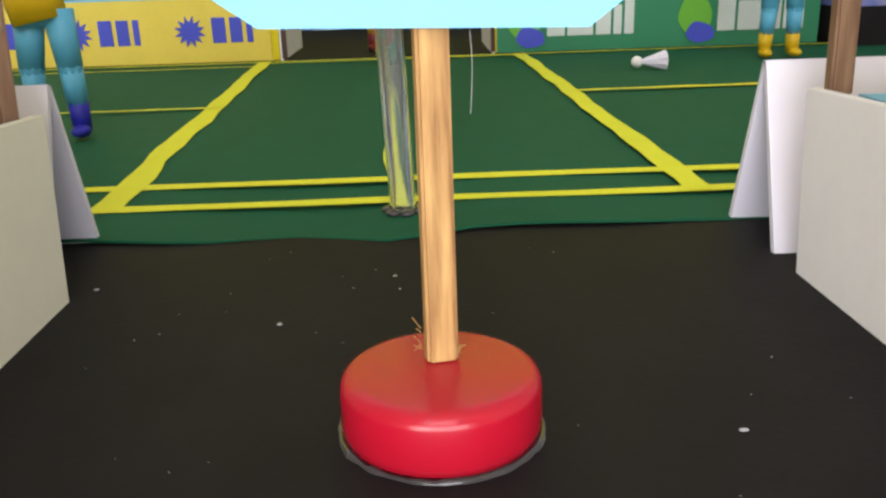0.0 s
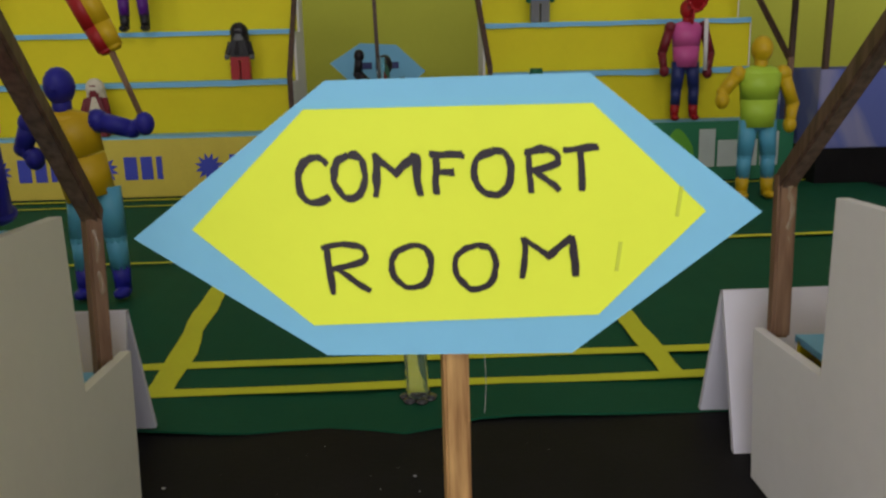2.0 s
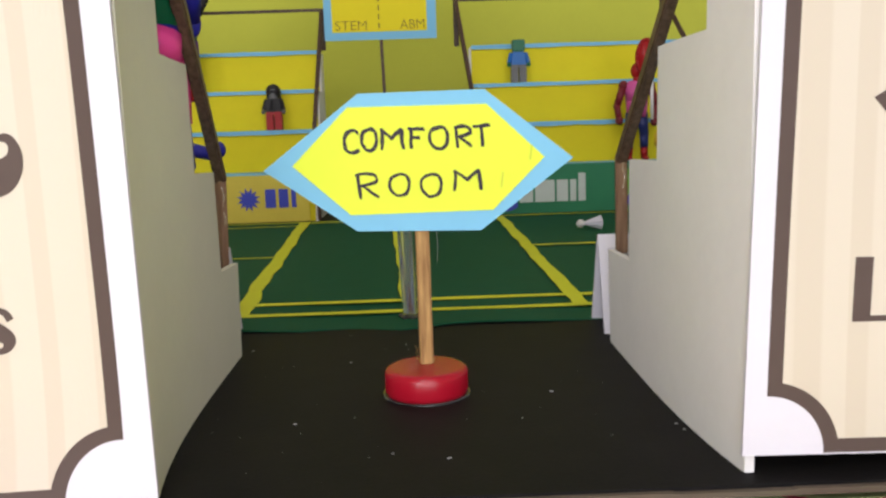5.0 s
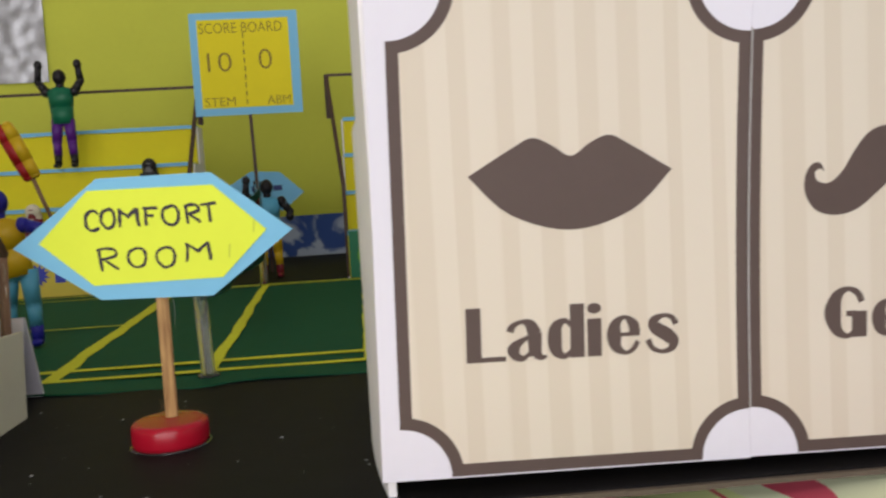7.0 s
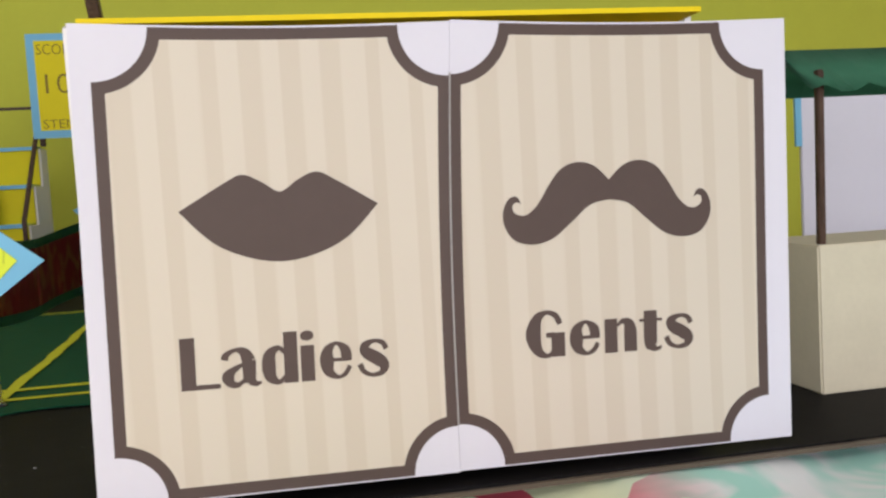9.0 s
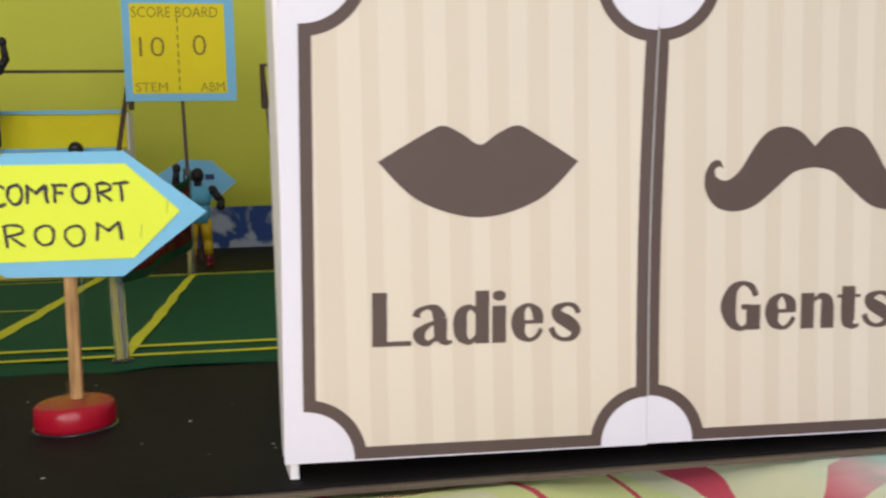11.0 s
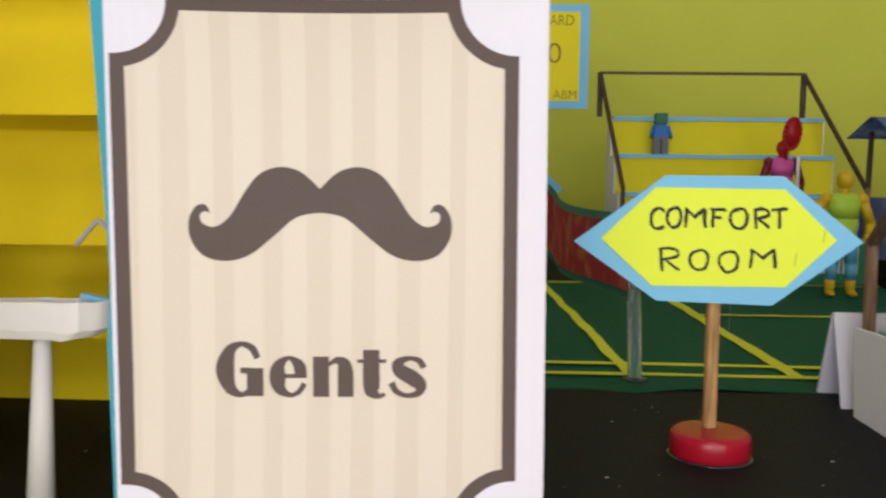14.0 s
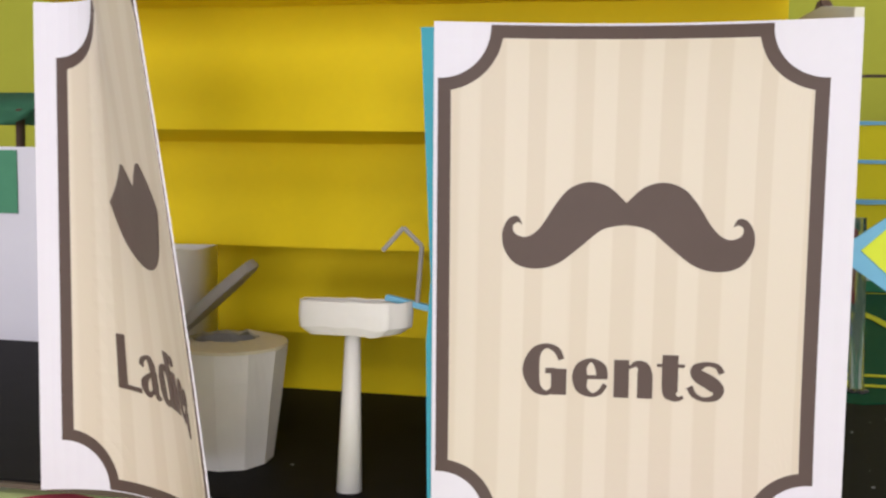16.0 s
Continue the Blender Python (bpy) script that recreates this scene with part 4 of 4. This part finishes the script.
# ---- toy figures: plain one-mesh dolls ----
def doll(label, at, h, shades, hand_l, hand_r, yaw=0.0, lean=0.0, stance=0.075, more=None):
    """shades: head, shirt, arms, trousers, shoes. Hands are (x, y, z) for a doll one unit high."""
    bm = bmesh.new()
    for s in (-1, 1):
        x = s * stance
        ball(bm, (x * 1.15, -0.03, 0.025), 0.045, 4, (0.8, 1.4, 0.6))
        rod(bm, (x * 1.1, 0, 0.02), (x * 1.05, 0, 0.14), 0.036, 0.042, mi=4)
        rod(bm, (x * 1.05, 0, 0.13), (x, -0.008, 0.27), 0.042, 0.046, mi=3)
        ball(bm, (x, -0.008, 0.27), 0.048, 3)
        rod(bm, (x, -0.008, 0.27), (x * 0.75, 0, 0.49), 0.048, 0.062, mi=3)
    ball(bm, (lean * 0.1, 0, 0.48), 0.095, 3, (1.1, 0.75, 0.6))
    m = lean
    rod(bm, (m * 0.1, 0, 0.45), (m * 0.5, 0, 0.62), 0.105, 0.115, 14, 1)
    rod(bm, (m * 0.5, 0, 0.62), (m, 0, 0.78), 0.115, 0.135, 14, 1)
    ball(bm, (m, 0, 0.77), 0.135, 1, (1.0, 0.7, 0.45), 14)
    for v in bm.verts:
        if 0.44 < v.co.z < 0.84:
            v.co.y *= 0.72
    rod(bm, (m, 0, 0.80), (m, 0, 0.87), 0.04, 0.04, mi=0)
    ball(bm, (m, -0.005, 0.925), 0.072, 0, (0.9, 1.0, 1.12), 14)
    ball(bm, (m, -0.06, 0.915), 0.02, 0)
    for s, e in ((-1, hand_l), (1, hand_r)):
        a, e = Vector((m + s * 0.14, 0, 0.775)), Vector(e)
        mid = (a + e) / 2 + Vector((s * 0.045, 0.0, -0.03))
        ball(bm, a, 0.052, 2)
        rod(bm, a, mid, 0.044, 0.038, mi=2)
        ball(bm, mid, 0.039, 2)
        rod(bm, mid, e, 0.037, 0.03, mi=2)
        ball(bm, e, 0.042, 2, (1, 1, 1.2))
    if more:
        more(bm)
    bmesh.ops.scale(bm, vec=(h, h, h), verts=bm.verts)
    ob = part("toy_figure", bm, list(shades), smooth=True, at=(*at, 0, 0, yaw))
    return tagged(ob, label, "toy figure", "toy figures")


def ring(bm, c, rx, rz, r, mi, tilt=0.0):
    pts = []
    for k in range(20):
        t = 2 * math.pi * k / 20
        x, z = rx * math.cos(t), rz * math.sin(t)
        pts.append(Vector(c) + Vector((x * math.cos(tilt) + z * math.sin(tilt), 0, -x * math.sin(tilt) + z * math.cos(tilt))))
    for k in range(20):
        rod(bm, pts[k], pts[(k + 1) % 20], r, sides=6, mi=mi)


def paddle(bm):
    a, b, c = Vector((0.255, -0.02, 0.76)), Vector((0.15, -0.02, 1.06)), Vector((-0.01, -0.02, 1.41))
    rod(bm, a, b, 0.012, 0.014, mi=5)
    for off, mi in ((-0.018, 6), (0.022, 1)):
        o = Vector((off, 0, off * 0.45))
        rings = ((0.0, 0.02), (0.04, 0.034), (0.3, 0.04), (0.7, 0.043), (0.95, 0.036), (1.0, 0.016))
        for (t0, r0), (t1, r1) in zip(rings, rings[1:]):
            rod(bm, b.lerp(c, t0) + o, b.lerp(c, t1) + o, r0, r1, 12, mi)


def racket(bm):
    ring(bm, (0.06, -0.10, 1.07), 0.085, 0.165, 0.018, 4, 0.12)
    rod(bm, (0.06, -0.104, 1.07), (0.06, -0.096, 1.07), 0.0835, sides=20, mi=4)
    for v in bm.verts[-40:]:
        v.co.z = 1.07 + (v.co.z - 1.07) * 1.9
    rod(bm, (0.03, -0.10, 0.93), (0.01, -0.10, 0.80), 0.014, mi=4)
    rod(bm, (0.125, -0.12, 0.84), (0.13, -0.12, 0.42), 0.018, mi=5)


doll("toy in a green shirt and purple trousers, arms raised", (-2.29, 5.80, 1.288), 1.0, (T_BLACK, T_GREEN, T_BLACK, T_PURPLE, T_BLACK), (-0.20, 0, 1.05), (0.19, 0, 1.05))
doll("red toy in a pink shirt holding a red racket", (2.10, 5.46, 0.485), 0.93, (T_RED, T_PINK, T_MAROON, T_NAVY, T_RED, T_WHITE), (-0.19, -0.03, 0.42), (0.17, -0.06, 0.40), more=racket)
doll("yellow toy in a lime shirt and sky-blue trousers", (2.30, 4.45, 0.017), 1.10, (T_YEL, T_LIME, T_YEL, T_SKY, T_YEL), (-0.25, -0.05, 0.62), (0.19, -0.03, 0.46))
doll("blue toy in a yellow shirt swinging a paddle", (-1.50, 2.43, 0.017), 1.03, (T_BLUE, T_YEL, T_BLUE, T_SKY, T_BLUE, POST, T_RED), (-0.24, 0.02, 0.62), (0.255, -0.02, 0.76), lean=-0.09, more=paddle)
doll("black toy in a sky-blue shirt and yellow trousers", (-0.30, 5.95, 0.002), 1.05, (T_BLACK, T_SKY, T_BLACK, T_YEL, T_MAROON), (-0.20, 0, 1.0), (0.22, -0.05, 0.62))


def minifig(label, at, shades, hat=None):
    """A blocky toy figure: legs, body, head and hat."""
    bm = bmesh.new()
    for s in (-1, 1):
        box(bm, (s * 0.042 - 0.036, -0.05, 0.0), (s * 0.042 + 0.036, 0.04, 0.15), 0.006, 0)
    box(bm, (-0.08, -0.04, 0.15), (0.08, 0.04, 0.18), 0.005, 0)
    vs = bmesh.ops.create_cube(bm, size=1)["verts"]
    for v in vs:
        v.co = Vector((v.co.x * (0.11 if v.co.z > 0 else 0.155), v.co.y * 0.08, 0.245 + v.co.z * 0.13))
    for f in {f for v in vs for f in v.link_faces}:
        f.material_index = 1
    for s in (-1, 1):
        rod(bm, (s * 0.068, 0, 0.295), (s * 0.098, -0.03, 0.20), 0.025, 0.022, mi=1)
        ball(bm, (s * 0.1, -0.04, 0.18), 0.022, 2)
    rod(bm, (0, 0, 0.31), (0, 0, 0.40), 0.05, sides=14, mi=2)
    if hat == "cube":
        box(bm, (-0.062, -0.062, 0.315), (0.062, 0.062, 0.43), 0.006, 3)
    elif hat == "hood":
        ball(bm, (0, 0.015, 0.375), 0.075, 3, (1, 0.9, 1.05))
        rod(bm, (0, 0.03, 0.20), (0, 0.03, 0.36), 0.085, 0.07, mi=3)
    else:
        rod(bm, (0, 0, 0.385), (0, 0, 0.44), 0.055, 0.05, mi=3)
    return tagged(part("toy_brick_figure", bm, list(shades), at=at), label, "toy figure", "toy brick figures")


minifig("small brick figure in a black hood with red legs", (-1.455, 5.74, 0.888), (T_RED, T_BLACK, T_GREY, T_BLACK), "hood")
minifig("small brick figure with a green cube head and blue body", (1.02, 6.03, 1.288), (T_GREY, T_BRIGHT, T_GREEN, T_GREEN), "cube")
minifig("small black brick figure with a dark green hat", (0.91, 5.46, 0.483), (T_BLACK, T_BLACK, T_BLACK, T_GREEN))
minifig("small dark red brick figure with a pale hat", (-2.55, 5.46, 0.483), (T_MAROON, T_MAROON, T_MAROON, CREAMBOX), "hood")

bm = bmesh.new()
for s in (-1, 1):
    x = s * 0.045
    rod(bm, (x, -0.02, 0.06), (x, 0.15, 0.055), 0.06, 0.048, mi=3)
    ball(bm, (x, 0.15, 0.055), 0.049, 3)
    rod(bm, (x, 0.15, 0.055), (x, 0.17, -0.20), 0.046, 0.036, mi=3)
    rod(bm, (x, 0.17, -0.19), (x, 0.18, -0.345), 0.03, 0.034, mi=4)
    ball(bm, (x, 0.205, -0.35), 0.03, 4, (0.9, 1.5, 0.7))
    rod(bm, (s * 0.125, -0.02, 0.42), (s * 0.135, 0.05, 0.27), 0.045, 0.042, mi=1)
    rod(bm, (s * 0.135, 0.05, 0.27), (s * 0.11, 0.14, 0.15), 0.04, 0.034, mi=2)
    ball(bm, (s * 0.105, 0.15, 0.14), 0.042, 2, (0.9, 0.9, 1.3))
rod(bm, (0, -0.05, 0.005), (0, -0.03, 0.085), 0.115, 0.122, 16, 3)
rod(bm, (0, -0.03, 0.08), (0, -0.03, 0.115), 0.118, 0.118, 16, 4)
rod(bm, (0, -0.03, 0.11), (0, -0.03, 0.46), 0.125, 0.145, 16, 1)
ball(bm, (0, -0.03, 0.46), 0.145, 1, (1, 0.7, 0.4), 14)
rod(bm, (0, -0.03, 0.50), (0, -0.03, 0.57), 0.04, mi=0)
ball(bm, (0, -0.03, 0.62), 0.085, 0, (0.9, 1, 1.15), 14)
tagged(part("toy_figure", bm, [T_BLUE, T_GREEN, T_BLUE, T_HOT, T_BLUE], smooth=True, at=(-0.868, -0.02, 1.155)), "seated blue toy in a green shirt and pink trousers", "toy figure", "toy figures")

# ---- comfort room fittings ----
toilet = root("toilet", "white card toilet with a raised grey lid", "toilet", (-2.70, -0.47, 0.0, 0, 0, 8))
bm = bmesh.new()
rod(bm, (0, 0, 0.0), (0, 0, 0.425), 0.16, 0.204, 11)
bmesh.ops.delete(bm, geom=[f for f in bm.faces if f.normal.z > 0.9], context="FACES")
bmesh.ops.solidify(bm, geom=bm.faces[:], thickness=0.012)
bmesh.ops.subdivide_edges(bm, edges=bm.edges[:], cuts=3, use_grid_fill=True)
for v in bm.verts:
    v.co += Vector((v.co.x, v.co.y, 0)) * 0.05 * noise.noise(v.co * 9) + Vector((0, 0, 0.012 * noise.noise(v.co * 11))) * (v.co.z > 0.02)
part("bowl", bm, SINK, toilet, "folded white card bowl")
bm = bmesh.new()
n, loops = 36, []
for k in range(n):
    t = 2 * math.pi * k / n
    g = 1 + 0.18 * noise.noise((2.5 * math.cos(t), 2.5 * math.sin(t), 3))
    o, i = (0.208 * math.cos(t), 0.208 * math.sin(t)), (-0.03 + 0.125 * g * math.cos(t), 0.03 + 0.10 * g * math.sin(t))
    w = 0.006 * noise.noise((3 * math.cos(t), 3 * math.sin(t), 7))
    loops.append([bm.verts.new((*o, 0.424)), bm.verts.new((*o, 0.434)), bm.verts.new((*i, 0.446 + 3 * w)), bm.verts.new((*i, 0.436 + 3 * w))])
for k in range(n):
    for j in range(4):
        bm.faces.new((loops[k][j], loops[(k + 1) % n][j], loops[(k + 1) % n][(j + 1) % 4], loops[k][(j + 1) % 4]))
bmesh.ops.recalc_face_normals(bm, faces=bm.faces)
part("seat", bm, CREAMBOX, toilet, "cream card seat with a ragged hole")
bm = bmesh.new()
rod(bm, (0, 0, -0.018), (0, 0, 0.018), 0.17, sides=28)
bmesh.ops.bevel(bm, geom=[e for e in bm.edges if abs(e.verts[0].co.z - e.verts[1].co.z) < 0.001 and len(e.link_faces) == 2], offset=0.004, segments=2, affect="EDGES")
bm.transform(Matrix.Translation((-0.06, 0.04, 0.592)) @ Matrix.Rotation(radians(-43), 4, "Y") @ Matrix.Diagonal((1.14, 0.8, 1, 1)))
part("lid", bm, GREYLID, toilet, "grey card lid standing open")
bm = bmesh.new()
o = arc(-0.29, 0.19, 0.135, 180, 360, 14) + [(-0.155, 0.36), (-0.425, 0.36)]
low, up = [bm.verts.new((x, y, 0.001)) for x, y in o], [bm.verts.new((x, y, 0.755 + 0.006 * noise.noise((x * 9, y * 9, 1)))) for x, y in o]
for k in range(len(o)):
    j = (k + 1) % len(o)
    bm.faces.new((low[k], low[j], up[j], up[k]))
bm.faces.new(low[::-1])
bm.faces.new([bm.verts.new((x * 0.97 - 0.009, y * 0.95, 0.735)) for x, y in o])
part("tank", bm, SINK, toilet, "white card tank open at the top", True)

sink = root("wash_basin", "white card wash basin on a rolled paper pedestal", "sink", (-2.205, -0.63, 0.0))
bm = bmesh.new()
rod(bm, (0.026, -0.07, 0.0), (0.02, -0.02, 0.53), 0.043, 0.025, 18)
part("pedestal", bm, SINK, sink, "rolled white paper pedestal", True)
bm = bmesh.new()
o = curve([(-0.155, -0.05), (-0.12, -0.07), (0.0, -0.072), (0.13, -0.068), (0.165, -0.05), (0.205, -0.01), (0.2, 0.03), (0.05, 0.028), (-0.14, 0.026), (-0.16, 0.0)], 5, True)
rows = []
for q, z, droop in ((0.80, 0.52, 0.012), (1.0, 0.545, 0.012), (1.015, 0.59, 0.004), (1.0, 0.634, 0.005), (0.93, 0.632, 0.005), (0.9, 0.57, 0.0)):
    rows.append([bm.verts.new((0.02 + (p[0] - 0.02) * q, -0.02 + (p[1] + 0.02) * q, z + droop * noise.noise((p[0] * 16, p[1] * 16, z * 5)))) for p in o])
for r in range(5):
    for k in range(len(o)):
        j = (k + 1) % len(o)
        bm.faces.new((rows[r][k], rows[r][j], rows[r + 1][j], rows[r + 1][k]))
bm.faces.new(rows[0][::-1])
bm.faces.new(rows[-1])
bmesh.ops.recalc_face_normals(bm, faces=bm.faces)
part("basin", bm, SINK, sink, "folded white card basin")
bm = bmesh.new()
path = [(0.23, 0.02, 0.63), (0.243, 0.02, 0.82), (0.18, 0.02, 0.878), (0.11, 0.02, 0.80)]
for k in range(3):
    rod(bm, path[k], path[k + 1], 0.008, sides=8)
part("faucet", bm, GREYLID, sink, "bent grey wire faucet")
part("bracket", stick(bmesh.new(), (0.12, 0.03, 0.642), (0.30, 0.03, 0.605), 0.03, 0.02), BLUE, sink, "pale blue bracket")

# ---- shuttlecock and crumbs ----
shuttle = root("shuttlecock", "crumpled white shuttlecock lying on the court", "shuttlecock", (1.36, 4.05, 0.017))
bm = bmesh.new()
for k in range(9):
    t = radians(40 * k)
    rod(bm, (-0.06, 0, 0.04), (0.10, 0.05 * math.cos(t), 0.045 + 0.04 * math.sin(t)), 0.008, 0.022, 6)
part("feathers", bm, PAPER, shuttle)
part("cork", ball(bmesh.new(), (-0.075, 0, 0.04), 0.035), SINK, shuttle, "", True)

rng = random.Random(8)
bm = bmesh.new()
spots = [(-0.073, 0.565), (-0.085, 0.645), (-0.73, 0.63), (-0.235, -0.24), (0.77, -0.45), (0.76, -0.40), (-0.30, 0.40), (0.30, -0.30), (0.43, -0.05), (-0.42, -0.28), (-2.45, -0.5), (-2.35, 0.1), (-2.3, -0.15), (0.06, -0.6), (-0.1, -0.55)]
spots += [(rng.uniform(-0.7, 0.7), rng.uniform(-0.75, 0.85)) for k in range(45)]
for k, (x, y) in enumerate(spots):
    r = rng.uniform(0.003, 0.0065) if k < 15 else rng.uniform(0.0008, 0.0022)
    ball(bm, (x, y, r * 0.4), r, squash=(rng.uniform(0.8, 1.6), rng.uniform(0.5, 1.1), 0.4), u=6)
tagged(part("paper_crumbs", bm, DUST), "tiny white paper crumbs scattered on the black board", "crumbs", kind="stuff")

# ---- lamp housing and a made-up frame for the soft light behind the camera, out of view ----
ob = root("ceiling_lamp", "white enamel lamp housing hung from the ceiling", "lamp", (-0.5, -13.9, 14.3))
part("housing", boxed((-4.6, -3.6, 0.0), (4.6, 3.6, 0.4), 0.05), LAMP_BODY, ob)
part("cord", rod(bmesh.new(), (0, 0, 0.39), (0, 0, 2.19), 0.05), LAMP_BODY, ob)
ob = root("window_1", "added white frame round the soft fill light, unseen", "window", (-1.5, -19.9, 2.5), kind="structure")
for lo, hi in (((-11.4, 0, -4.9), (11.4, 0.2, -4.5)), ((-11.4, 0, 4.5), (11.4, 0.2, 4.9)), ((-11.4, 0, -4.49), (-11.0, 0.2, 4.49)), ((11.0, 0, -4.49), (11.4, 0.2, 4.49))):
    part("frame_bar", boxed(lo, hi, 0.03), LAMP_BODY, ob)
